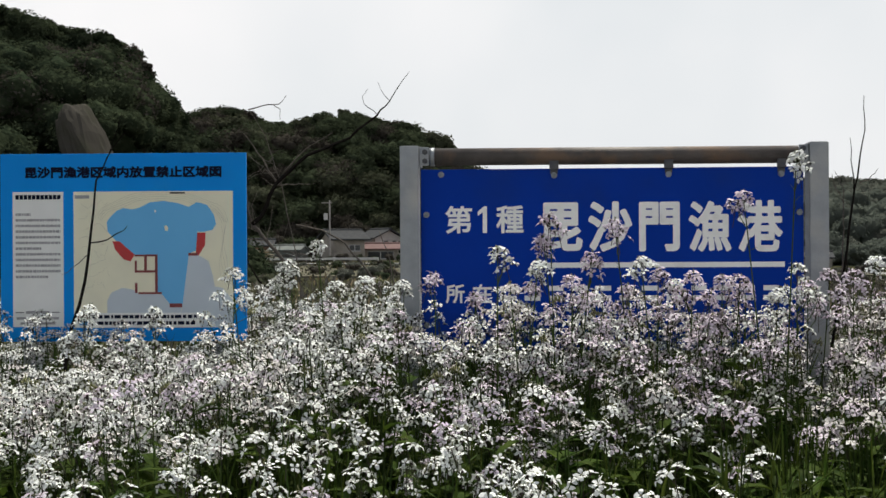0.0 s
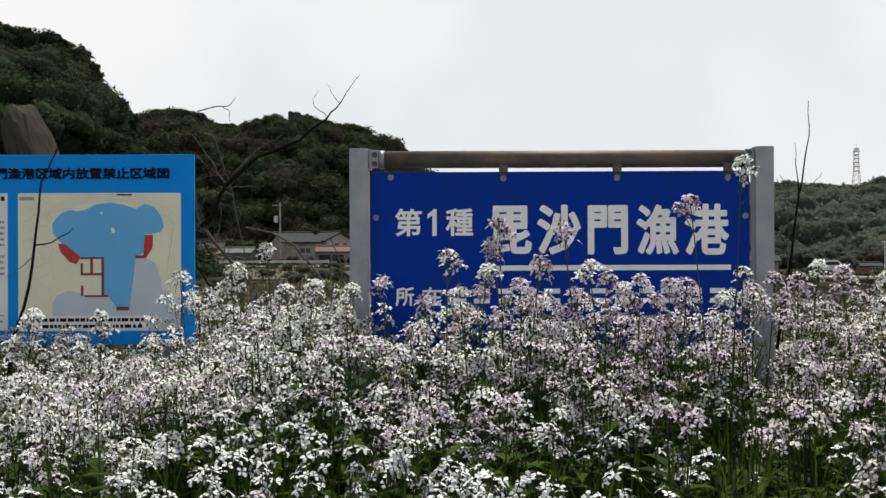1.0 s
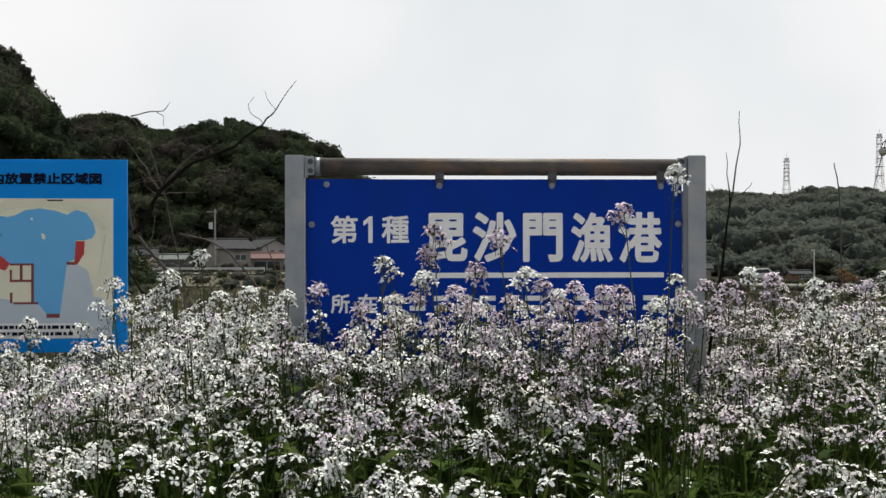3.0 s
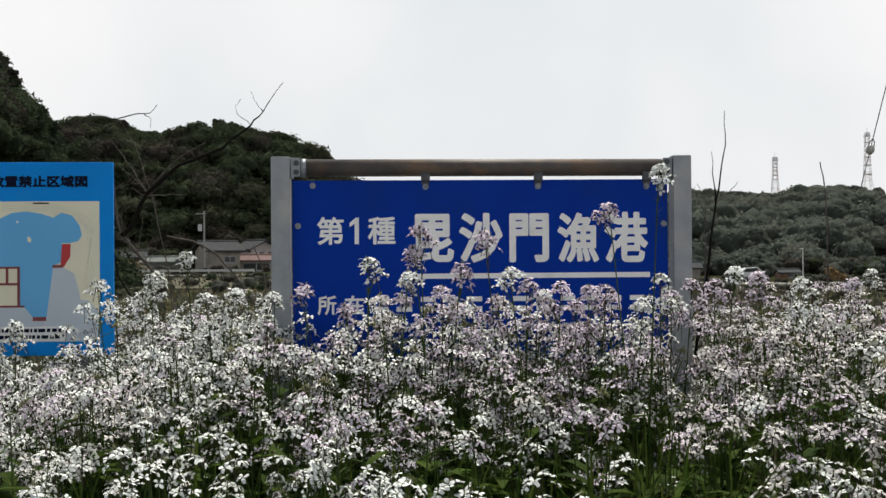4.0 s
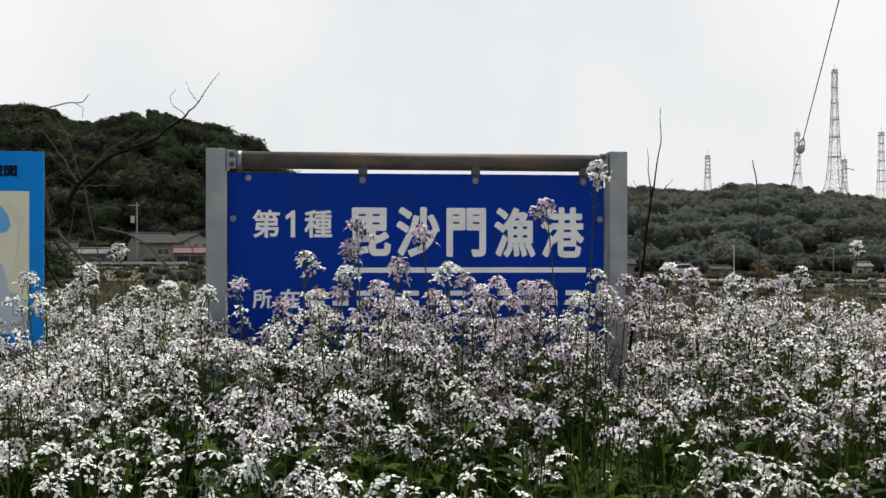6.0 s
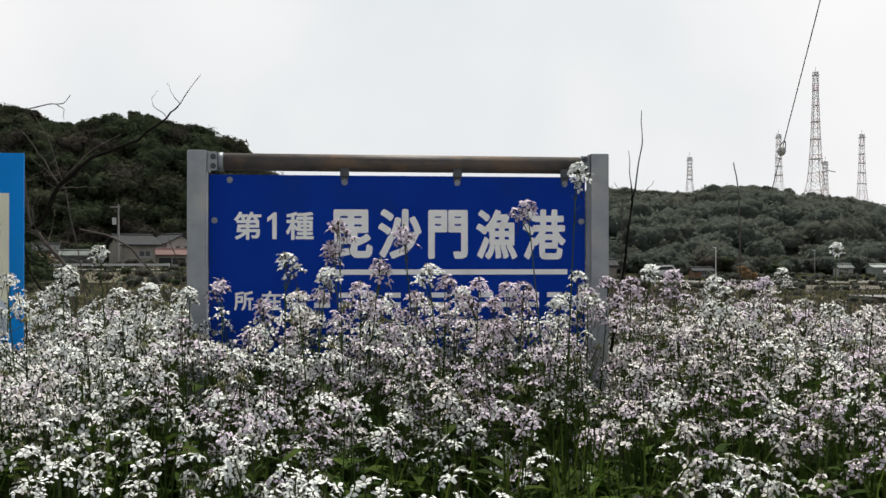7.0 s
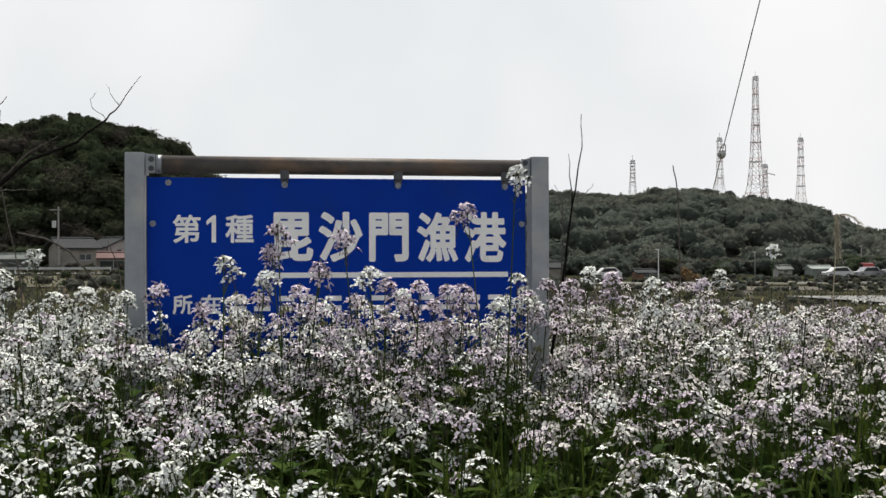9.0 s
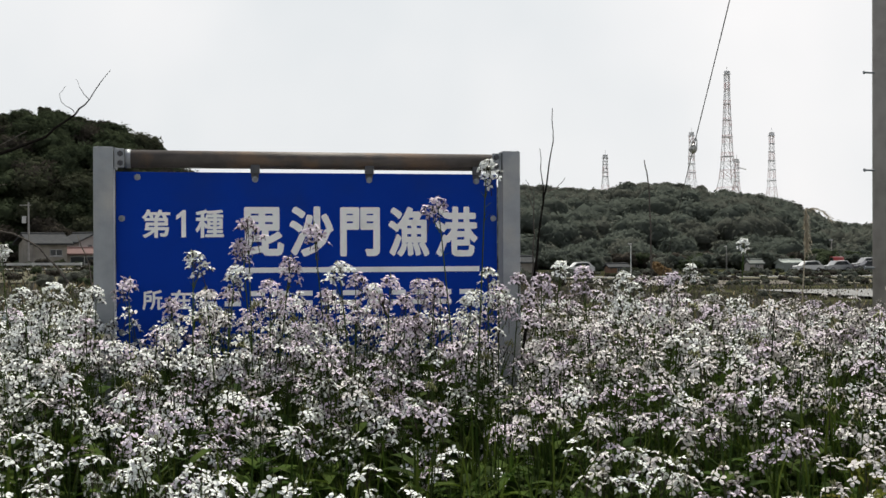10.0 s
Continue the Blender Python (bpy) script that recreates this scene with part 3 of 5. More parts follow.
house(64.2, 160, 2.9, 3, 1.2, 0.25, "low pale green shed before the wood", M_SHEET_PALE, M_SHEET_PALE, 0, [(0, 0.7, 1.0, 0.5)], 0.2, name="shed", cat="shed", group="sheds")


def guard_rail(x0, x1, y):
    ob = thing("guard_rail", "white steel guard rail along the lane", "guard rail", pose(0, 0, 0))
    z = level((x0 + x1) / 2, y)
    n = int((x1 - x0) / 4)
    for i in range(n + 1):
        x = x0 + (x1 - x0) * i / n
        part("post", Shape().tube([(x, y + 0.1, z - 0.2), (x, y + 0.1, z + 0.72)], 0.06, 6), M_RAIL, ob)
    part("rail", Shape().prism([(x0, z + 0.48), (x1, z + 0.48), (x1, z + 0.70), (x0, z + 0.70)], y, y + 0.06), M_RAIL, ob)


guard_rail(-60, -22, 109)


def car(x, y, mat, label, turn=0, length=3.9, high=1.5, cat="car", name="car"):
    ob = thing(name, label, cat, pose(x, y, level(x, y), 0, 0, turn), "parked vehicles")
    L, H = length / 2, high
    body = [(-L, 0.28), (-L, H * 0.5), (-L * 0.92, H * 0.56), (-L * 0.6, H * 0.58), (-L * 0.28, H * 0.96), (L * 0.55, H), (L * 0.88, H * 0.62), (L, H * 0.55), (L, 0.28)]
    bm = Shape().prism(body, -0.75, 0.75)
    part("body", bm, mat, ob)
    for s in (-1, 1):
        part("side_window", Shape().prism([(-L * 0.5, H * 0.6), (-L * 0.24, H * 0.9), (L * 0.5, H * 0.93), (L * 0.72, H * 0.62)], s * 0.76 - 0.01, s * 0.76 + 0.01), M_GLASS, ob)
        for q in (-0.6, 0.6):
            w = part("wheel", Shape().tube([(q * L, s * 0.62, 0.3), (q * L, s * 0.79, 0.3)], 0.3, 14), M_TYRE, ob)
            part("rim", Shape().tube([(q * L, s * 0.78, 0.3), (q * L, s * 0.80, 0.3)], 0.17, 10), M_FRAME, w)
    return ob


car(33.5, 156, M_CAR_W, "small white parked car beside the field", 5)
car(69.8, 157, M_CAR_S, "small silver car parked beside sheds", 10)
car(64.8, 155, M_CAR_W, "white parked car in a row", 0)
car(73.5, 155, M_CAR_B, "dark parked car in a row", -5)
car(78.0, 156, M_CAR_W, "white parked van in a row", 0, 4.3, 1.85)
car(71.6, 161, M_CAR_R, "small red van parked behind the cars", 82, 3.3, 2.0)
car(81.5, 158, M_CAR_B, "dark parked car at the end of a row", 8)
car(76.0, 161, M_CAR_S, "silver van parked behind the cars", 4, 4.2, 1.9)
car(-46.5, 121, M_CAR_W, "white parked van beside the lane", 70, 3.6, 1.7)


def far_pole(x, y, top, label, arms=True, r=0.14, mat=None):
    ob = thing("utility_pole", label, "pole", pose(x, y, level(x, y) - 0.2), "far poles")
    h = top - level(x, y) + 0.2
    part("shaft", Shape().tube([(0, 0, 0), (0, 0, h)], [r, r * 0.7], 8), mat or M_POLE, ob)
    if arms:
        part("cross_arm", Shape().box(-1.0, -0.06, h - 0.4, 0.25, 0.06, h - 0.28), M_POLE, ob)
        part("transformer", Shape().tube([(-0.5, 0, h - 2.4), (-0.5, 0, h - 1.6)], 0.24, 10), M_PORCELAIN, ob)
    else:
        part("lamp_head", Shape().box(-0.35, -0.08, h - 0.08, 0.12, 0.08, h + 0.04), M_PORCELAIN, ob)
    return ob


far_pole(-34.15, 140, 7.45, "pale concrete utility pole with a transformer")
far_pole(36.4, 140, 2.4, "thin pale lamp post beside the field", False, 0.07, M_RAIL)
far_pole(58.6, 170, 2.2, "thin grey post before the wood", False, 0.1)
far_pole(72.5, 165, 3.0, "thin grey post beside the cars", False, 0.1)

woods("hedge", [(y * rng.uniform(-0.34, -0.14), y, 0.05 + rng.uniform(-0.1, 0.2), rng.uniform(0.25, 0.65), int(rng.choice([0, 1, 3, 6]))) for y in rng.uniform(45, 108, 90)], 0.09, 14, "low olive scrub on the flat land", rng)
woods("hedge", [(34.4, 120, -0.55, 0.85, 4), (34.0, 120.4, -0.05, 0.6, 4), (35.1, 120.2, -0.7, 0.6, 4)], 0.12, 30, "small orange-leaved shrub", rng)
woods("hedge", [(-36 + i * 1.6 + rng.uniform(-0.5, 0.5), 135 + rng.uniform(-3, 3), 0.2 + rng.uniform(-0.2, 0.3), rng.uniform(0.5, 1.0), int(rng.choice([0, 1, 3]))) for i in range(12)], 0.16, 24, "low scrub before the houses", rng)
woods("hedge", [(rng.uniform(20, 105), rng.uniform(163, 196), -0.5 + rng.uniform(-0.2, 0.9), rng.uniform(0.9, 2.3), int(rng.choice([0, 5, 6, 5, 3]))) for i in range(210)], 0.26, 22, "low scrub at the foot of the wood", rng)
woods("hedge", [(rng.uniform(-62, -22), rng.uniform(155, 168), 1.0 + rng.uniform(-0.2, 1.5), rng.uniform(0.8, 1.8), int(rng.choice([0, 1, 2, 3]))) for i in range(40)], 0.25, 26, "scrub and small trees behind the houses", rng)


woods("hedge", [(rng.uniform(46, 92), rng.uniform(118, 130), -1.15 + rng.uniform(-0.1, 0.15), rng.uniform(0.25, 0.5), int(rng.choice([3, 3, 1, 6]))) for i in range(70)], 0.1, 14, "low brownish scrub along the field edge", rng)


# rough growth that breaks the edges of the flat strips
edge = []
for y0, spread, n, r0, r1 in ((84, 20, 70, 0.25, 0.5), (99, 3, 60, 0.25, 0.55), (112, 3, 70, 0.3, 0.6), (129, 4, 90, 0.35, 0.8), (145, 8, 110, 0.4, 0.9)):
    for i in range(n):
        y = y0 + rng.uniform(-spread, spread)
        x = y * rng.uniform(0.13, 0.56)
        if y > 88 or x < 29:
            edge.append((x, y, level(x, y) + rng.uniform(0.0, 0.25), rng.uniform(r0, r1), int(rng.choice([6, 6, 5, 3, 1]))))
woods("hedge", edge, 0.13, 12, "low brown and olive growth across the flat land", rng, lobes=5)


def timber_pile(x, y, label, mats, seed, n=18, long=1.3):
    ob = thing("timber_pile", label, "timber", pose(x, y, level(x, y)), "timber piles")
    r = random.Random(seed)
    for i in range(n):
        b = part("board", Shape().box(-long, -0.09, 0, long, 0.09, 0.07), mats[i % len(mats)], ob)
        b.matrix_basis = pose(r.uniform(-1.2, 1.2), r.uniform(-0.5, 0.5), 0.02 + i * 0.065, r.uniform(-4, 4), r.uniform(-9, 9), r.uniform(-50, 50))


timber_pile(-38.6, 138, "untidy pile of weathered grey boards", (M_SHEET, M_TWIG_PALE, M_TWIG_PALE), 9)
timber_pile(-41.3, 137, "loose pile of pale sawn boards", (M_REED, M_DRY, M_SHEET_PALE), 14, 22, 1.6)


# ---- roadside utility pole with its guy wire ----
def roadside_pole():
    x, y = 5.22, 10.5
    ob = thing("utility_pole", "brown-grey concrete utility pole with step bolts", "pole", pose(x, y, level(x, y) - 0.3))
    part("shaft", Shape().tube([(0, 0, 0), (0, 0, 3), (0, 0, 6), (0, 0, 10.3)], [0.172, 0.162, 0.15, 0.13], 24), M_POLE, ob, smooth=True)
    for i in range(16):
        s = -1 if i % 2 else 1
        z = 0.685 + 0.45 * i + 0.3
        part("step_bolt", Shape().tube([(s * 0.13, 0, z), (s * 0.25, 0, z + 0.005)], 0.009, 6).tube([(s * 0.25, 0, z + 0.005), (s * 0.262, 0, z + 0.005)], 0.017, 6), M_BOLT, ob)
    a, b = Vector((0, 0, 9.6 + 0.3)), Vector((8.6 - x, 30.3 - y, 0.4))
    ball = a + (b - a) * 0.655
    wire = Shape().tube([a, a + (b - a) * 0.3 + Vector((0, 0, -0.04)), ball], 0.009, 6)
    part("guy_wire", wire.tube([ball, b], 0.008, 6), M_WIRE, ob)
    d = (b - a).normalized()
    part("guy_insulator", Shape().tube([ball - d * 0.13, ball - d * 0.09, ball - d * 0.03, ball + d * 0.03, ball + d * 0.09, ball + d * 0.13], [0.02, 0.065, 0.085, 0.085, 0.065, 0.02], 12), M_PORCELAIN, ob, smooth=True)
    loop = Shape().tube([ball - d * 0.42, ball - d * 0.3 + Vector((-0.04, 0, 0)), ball - d * 0.1 + Vector((-0.06, 0, 0))], 0.01, 5)
    part("wire_loop", loop.tube([ball - d * 0.42, ball - d * 0.3 + Vector((0.04, 0, 0)), ball - d * 0.1 + Vector((0.06, 0, 0))], 0.01, 5), M_WIRE, ob)


roadside_pole()


# ---- lettering ----
def letters(body, x0, z0, x1, z1, y, bold=0.0, depth=0.0015):
    """A mesh of the text in the built-in font, filling the given field of a board that faces -y."""
    cu = bpy.data.curves.new("text", "FONT")
    cu.body, cu.size, cu.offset, cu.resolution_u = body, 1.0, bold, 3
    ob = bpy.data.objects.new("text", cu)
    scene.collection.objects.link(ob)
    dg = bpy.context.evaluated_depsgraph_get()
    dg.update()
    me = bpy.data.meshes.new_from_object(ob.evaluated_get(dg))
    bpy.data.objects.remove(ob)
    co = np.array([v.co[:] for v in me.vertices])
    polys = [tuple(p.vertices) for p in me.polygons]
    bpy.data.meshes.remove(me)
    lo, hi = co.min(0), co.max(0)
    e = bold
    px = x0 + e + (co[:, 0] - lo[0]) / (hi[0] - lo[0]) * (x1 - x0 - 2 * e)
    pz = z0 + e + (co[:, 1] - lo[1]) / (hi[1] - lo[1]) * (z1 - z0 - 2 * e)
    sh = Shape()
    turns = 10 if bold else 1
    for k in range(turns):
        w = 2 * math.pi * k / turns
        sh.add(np.stack([px + e * math.cos(w), np.full(len(px), y - depth - 0.00012 * k), pz + e * math.sin(w)], 1), polys)
    return sh.mesh("lettering", [])


def lettering(name, parent, mat, *args, **kw):
    me = letters(*args, **kw)
    me.materials.clear()
    me.materials.append(mat)
    return part(name, me, mat, parent)


# ---- navy port sign on steel posts ----
def port_sign():
    ob = thing("port_sign", "navy port sign with white lettering between two grey steel posts", "sign", Matrix.Translation((-0.962, 5.2, 0)) @ pose(0, 0, 0, 0, 0, 4.9))
    for x0, x1 in ((0.0, 0.083), (1.787, 1.868)):
        s = Shape()
        w, t = x1 - x0, 0.006
        s.box(x0, -0.045, -0.1, x1, -0.045 + t, 1.955, 0, 0.002)
        s.box(x0, 0.045, -0.1, x1, 0.045 + t, 1.955, 0, 0.002)
        s.box(x0 + 0.001, -0.0395, -0.1, x0 + 0.008, 0.0455, 1.953)
        s.box(x1 - 0.008, -0.0395, -0.1, x1 - 0.001, 0.0455, 1.953)
        s.box(x0 + 0.004, -0.042, 1.953, x1 - 0.004, 0.047, 1.957)
        part("post", s, M_GALV, ob)
    for x, z, e in ((0.090, 0.0, 1), (1.780, -0.004, -1)):
        br = Shape().box(x - 0.004, -0.035, 1.862 + z, x + 0.004, 0.045, 1.953 + z, 0, 0.002)
        br.box(min(x + e * 0.004, x + e * 0.038), -0.036, 1.868 + z, max(x + e * 0.004, x + e * 0.038), -0.03, 1.95 + z, 0, 0.002)
        bracket = part("bracket", br, M_GALV, ob)
        for q in (1.888, 1.928):
            part("bracket_bolt", Shape().tube([(x + e * 0.021, -0.036, q), (x + e * 0.021, -0.044, q)], 0.013, 6).tube([(x + e * 0.021, -0.044, q), (x + e * 0.021, -0.05, q)], 0.008, 6), M_CLIP, bracket)
    rail = Shape().tube([(0.15, 0.006, 1.909), (1.745, 0.006, 1.906)], 0.0385, 28)
    part("top_pipe", rail, M_PIPE, ob, "weathered brown steel pipe", smooth=True)
    part("pipe_collar", Shape().tube([(0.13, 0.006, 1.909), (0.153, 0.006, 1.909)], 0.041, 28), M_GALV, ob, smooth=True)
    panel = part("panel", Shape().box(0.091, -0.012, 1.05, 1.767, 0.0, 1.852, 0, 0.002), M_NAVY, ob)
    for x in (0.681, 1.183, 1.671):
        part("hanger_clip", Shape().box(x - 0.02, -0.030, 1.846, x + 0.02, -0.0145, 1.886, 0, 0.004).box(x - 0.016, -0.016, 1.828, x + 0.016, -0.0135, 1.848, 0, 0.001), M_CLIP, ob)
    for x, z in ((0.181, 1.829), (0.681, 1.822), (1.183, 1.822), (1.671, 1.82), (0.115, 1.651), (1.749, 1.652), (0.115, 1.36), (1.749, 1.36), (0.115, 1.16)):
        part("panel_bolt", Shape().tube([(x, -0.012, z), (x, -0.0165, z)], 0.0135, 16).tube([(x, -0.0165, z), (x, -0.024, z)], 0.009, 6), M_BOLT, panel)
    y = -0.012
    for ch, x0, z0, x1, z1, bold in (
        ("第", 0.199, 1.567, 0.318, 1.690, 0.0026), ("種", 0.424, 1.567, 0.546, 1.690, 0.0026),
        ("毘", 0.625, 1.487, 0.806, 1.702, 0.0062), ("沙", 0.829, 1.483, 1.024, 1.705, 0.0062), ("門", 1.053, 1.483, 1.231, 1.702, 0.0062),
        ("漁", 1.268, 1.481, 1.455, 1.704, 0.0055), ("港", 1.480, 1.480, 1.677, 1.706, 0.0055),
        ("所", 0.199, 1.257, 0.283, 1.342, 0.002), ("在", 0.318, 1.257, 0.405, 1.342, 0.002),
    ):
        lettering("lettering", panel, M_LETTER, ch, x0, z0, x1, z1, y, bold)
    part("lettering", Shape().prism([(0.365, 1.569), (0.384, 1.569), (0.384, 1.687), (0.371, 1.687), (0.343, 1.664), (0.343, 1.645), (0.365, 1.660)], y - 0.003, y - 0.001), M_LETTER, panel)
    part("ruled_line", Shape().box(0.604, y - 0.003, 1.413, 1.684, y, 1.436), M_LETTER, panel)
    for i in range(12):
        x = 0.44 + i * 0.104
        for z in (1.268, 1.311):
            part("writing_bar", Shape().box(x + 0.004 * (i % 3), y - 0.002, z, x + 0.074, y, z + 0.022), M_LETTER, panel)
    return ob


port_sign()


# ---- sky-blue map board ----
def map_board():
    ob = thing("map_board", "sky-blue notice board with a printed harbour map on steel posts", "notice board", Matrix.Translation((-3.471, 6.29, 0)) @ pose(0, 0, 0, 0, 0, 7))
    for x in (0.16, 1.22):
        part("post", Shape().box(x - 0.045, 0.024, -0.1, x + 0.045, 0.09, 1.95, 0, 0.006), M_GALV, ob)
    board = part("board", Shape().box(0.0, 0.0, 0.985, 1.402, 0.022, 2.05, 0, 0.003), M_SKY_BLUE, ob)
    U = 0.001583

    def flat(name, pts, mat, lift):
        s = Shape().add([(a * U, -lift, 2.156 - b * 0.00157) for a, b in pts], [tuple(range(len(pts)))[::-1]])
        return part(name, s, mat, board)

    def rect(name, a0, b0, a1, b1, mat, lift):
        return part(name, Shape().box(a0 * U, -lift, 2.156 - b1 * 0.00157, a1 * U, 0.0, 2.156 - b0 * 0.00157), mat, board)

    rect("text_sheet", 45, 205, 228, 693, M_PAPER, 0.002)
    rect("map_sheet", 265, 205, 838, 697, M_BEIGE, 0.002)
    lettering("lettering", board, M_INK, "毘沙門漁港区域内放置禁止区域図", 90 * U, 2.156 - 156 * 0.00157, 798 * U, 2.156 - 114 * 0.00157, 0.0, 0.0030)
    flat("sea", [(385, 315), (395, 300), (420, 275), (445, 265), (475, 270), (500, 265), (540, 245), (590, 240), (640, 248), (680, 262), (710, 245), (745, 255), (770, 290), (778, 325), (765, 345), (735, 352), (710, 352), (705, 420), (680, 430), (655, 622), (610, 612), (580, 575), (562, 570), (567, 435), (485, 433), (415, 380), (388, 350)], M_SEA, 0.0035)
    flat("outer_sea", [(680, 430), (715, 437), (750, 458), (765, 510), (772, 550), (800, 555), (825, 585), (838, 600), (838, 696), (640, 696), (655, 622)], M_SEA_GREY, 0.0035)
    flat("outer_sea", [(385, 600), (400, 570), (440, 553), (480, 560), (500, 575), (562, 572), (580, 577), (610, 614), (653, 624), (640, 696), (385, 696)], M_SEA_GREY, 0.0035)
    flat("red_zone", [(405, 385), (430, 385), (485, 433), (470, 458), (445, 450), (415, 415)], M_RED, 0.005)
    flat("red_zone", [(710, 355), (740, 355), (738, 400), (715, 437), (705, 430)], M_RED, 0.005)
    for a0, b0, a1, b1 in ((485, 433, 567, 440), (519, 437, 528, 492), (485, 455, 492, 498), (489, 490, 567, 498), (558, 437, 567, 572), (498, 569, 582, 576), (486, 535, 494, 572), (610, 610, 655, 624), (678, 428, 712, 438)):
        rect("pier_line", a0, b0, a1, b1, M_MAROON, 0.006)
    flat("islet", [(592, 330), (600, 328), (607, 338), (603, 350), (594, 346)], M_BEIGE, 0.005)
    flat("islet", [(556, 272), (564, 274), (562, 282), (556, 280)], M_PAPER, 0.005)
    rect("legend", 275, 643, 720, 695, M_PAPER, 0.0055)
    rect("legend_swatch", 278, 650, 315, 665, M_RED, 0.007)
    rect("legend_swatch", 278, 672, 315, 687, M_SEA, 0.007)
    r = random.Random(5)
    for b in (651, 674):
        a = 325
        while a < 700:
            w = r.uniform(7, 24)
            rect("writing_bar", a, b, min(a + w, 712), b + 12, M_INK, 0.007)
            a += w + r.uniform(3, 6)
    rect("writing_bar", 612, 209, 666, 214, M_INK, 0.004)
    rect("writing_bar", 270, 218, 322, 230, M_GREYINK, 0.004)
    a = 56
    while a < 212:
        rect("writing_bar", a, 216, a + 12, 232, M_INK, 0.004)
        a += 15
    for i in range(12):
        b = 282 + i * 20.5
        a, end = 56, (110 if i == 0 else 148 if i in (6,) else 172 if i == 11 else 217)
        while a < end:
            w = r.uniform(5, 13)
            rect("writing_bar", a, b, min(a + w, end), b + 9, M_GREYINK, 0.004)
            a += w + r.uniform(1.5, 3)
    rect("writing_bar", 54, 639, 84, 641.5, M_INK, 0.004)
    rect("writing_bar", 184, 639, 214, 641.5, M_INK, 0.004)
    rect("writing_bar", 92, 635, 176, 645, M_GREYINK, 0.004)
    rect("writing_bar", 58, 657, 210, 666, M_GREYINK, 0.004)
    rect("writing_bar", 72, 676, 198, 684, M_GREYINK, 0.004)
    # land contours and lanes round the bay
    for k in range(5):
        d = 10 + 9 * k
        pts = [(580 + (205 + d) * math.cos(w) * (1 + 0.03 * math.sin(5 * w + k)), 330 - (88 + d * 0.75) * math.sin(w) + 4 * math.sin(9 * w)) for w in [0.15 + i * 0.13 for i in range(22)]]
        part("contour_line", Shape().tube([(p * U, -0.0022, 2.156 - max(q, 209) * 0.00157) for p, q in pts], 0.0009, 4), M_BEIGE_INK, board)
    for k in range(8):
        a0, b0 = r.uniform(272, 300), 250 + k * 42
        pts = [(a0 + i * 12, b0 + 13 * math.sin(i * 0.7 + k) + i * r.uniform(-2, 3)) for i in range(9)]
        part("contour_line", Shape().tube([(p * U, -0.0022, 2.156 - q * 0.00157) for p, q in pts], 0.0009, 4), M_BEIGE_INK, board)
    for k in range(4):
        pts = [(796 + 5 * k + 7 * math.sin(i * 0.8 + k), 330 + i * 24) for i in range(9)]
        part("contour_line", Shape().tube([(p * U, -0.0022, 2.156 - q * 0.00157) for p, q in pts], 0.0009, 4), M_BEIGE_INK, board)
    return ob


map_board()


# ---- bare shrubs among the flowers ----
def shrub(label, branches, mats, name="bare_shrub", twigs=0, size=1.0):
    """Crooked branches, drawn at one size and set further off and larger by size, with fine twigs added."""
    ob = thing(name, label, "shrub")
    rt = random.Random(len(label))
    branches = list(branches)
    for i in range(twigs):
        pts = branches[rt.randrange(min(5, len(branches)))][0]
        j = rt.randrange(max(1, len(pts) - 2), len(pts))
        p = Vector(pts[j - 1]).lerp(Vector(pts[j]), rt.random())
        if not 1.35 < p.z < 1.85:
            continue
        d = Vector((rt.uniform(-1, 0.8), rt.uniform(-0.5, 0.5), rt.uniform(0.0, 1.0))).normalized()
        n = rt.uniform(0.06, 0.2)
        q = p + d * n * 0.5 + Vector((rt.uniform(-0.02, 0.02), 0, rt.uniform(-0.02, 0.03)))
        branches.append(([tuple(p), tuple(q), tuple(p + d * n + Vector((rt.uniform(-0.04, 0.04), 0, rt.uniform(0, 0.05))))], 0.0017, 0.0006, len(mats) - 1))
    for pts, r0, r1, slot in branches:
        pts = [Vector((x * size + 0.018 * (size - 1), y * size, max(1.5 + (z - 1.5) * size, level(x * size, y * size) - 0.1))) for x, y, z in pts]
        r0, r1 = r0 * size, r1 * size
        fine = []
        r = random.Random(len(pts) * 7 + int(r0 * 1e5))
        for (a, b) in zip(pts, pts[1:]):
            for q in range(3):
                p = Vector(a).lerp(Vector(b), q / 3)
                fine.append(p + Vector((r.uniform(-1, 1), r.uniform(-1, 1), r.uniform(-1, 1))) * 0.004 * size * (q > 0))
        fine.append(Vector(pts[-1]))
        n = len(fine)
        part("branch", Shape().tube(fine, [r0 + (r1 - r0) * i / (n - 1) for i in range(n)], 6), mats[slot], ob, smooth=True)
    return ob


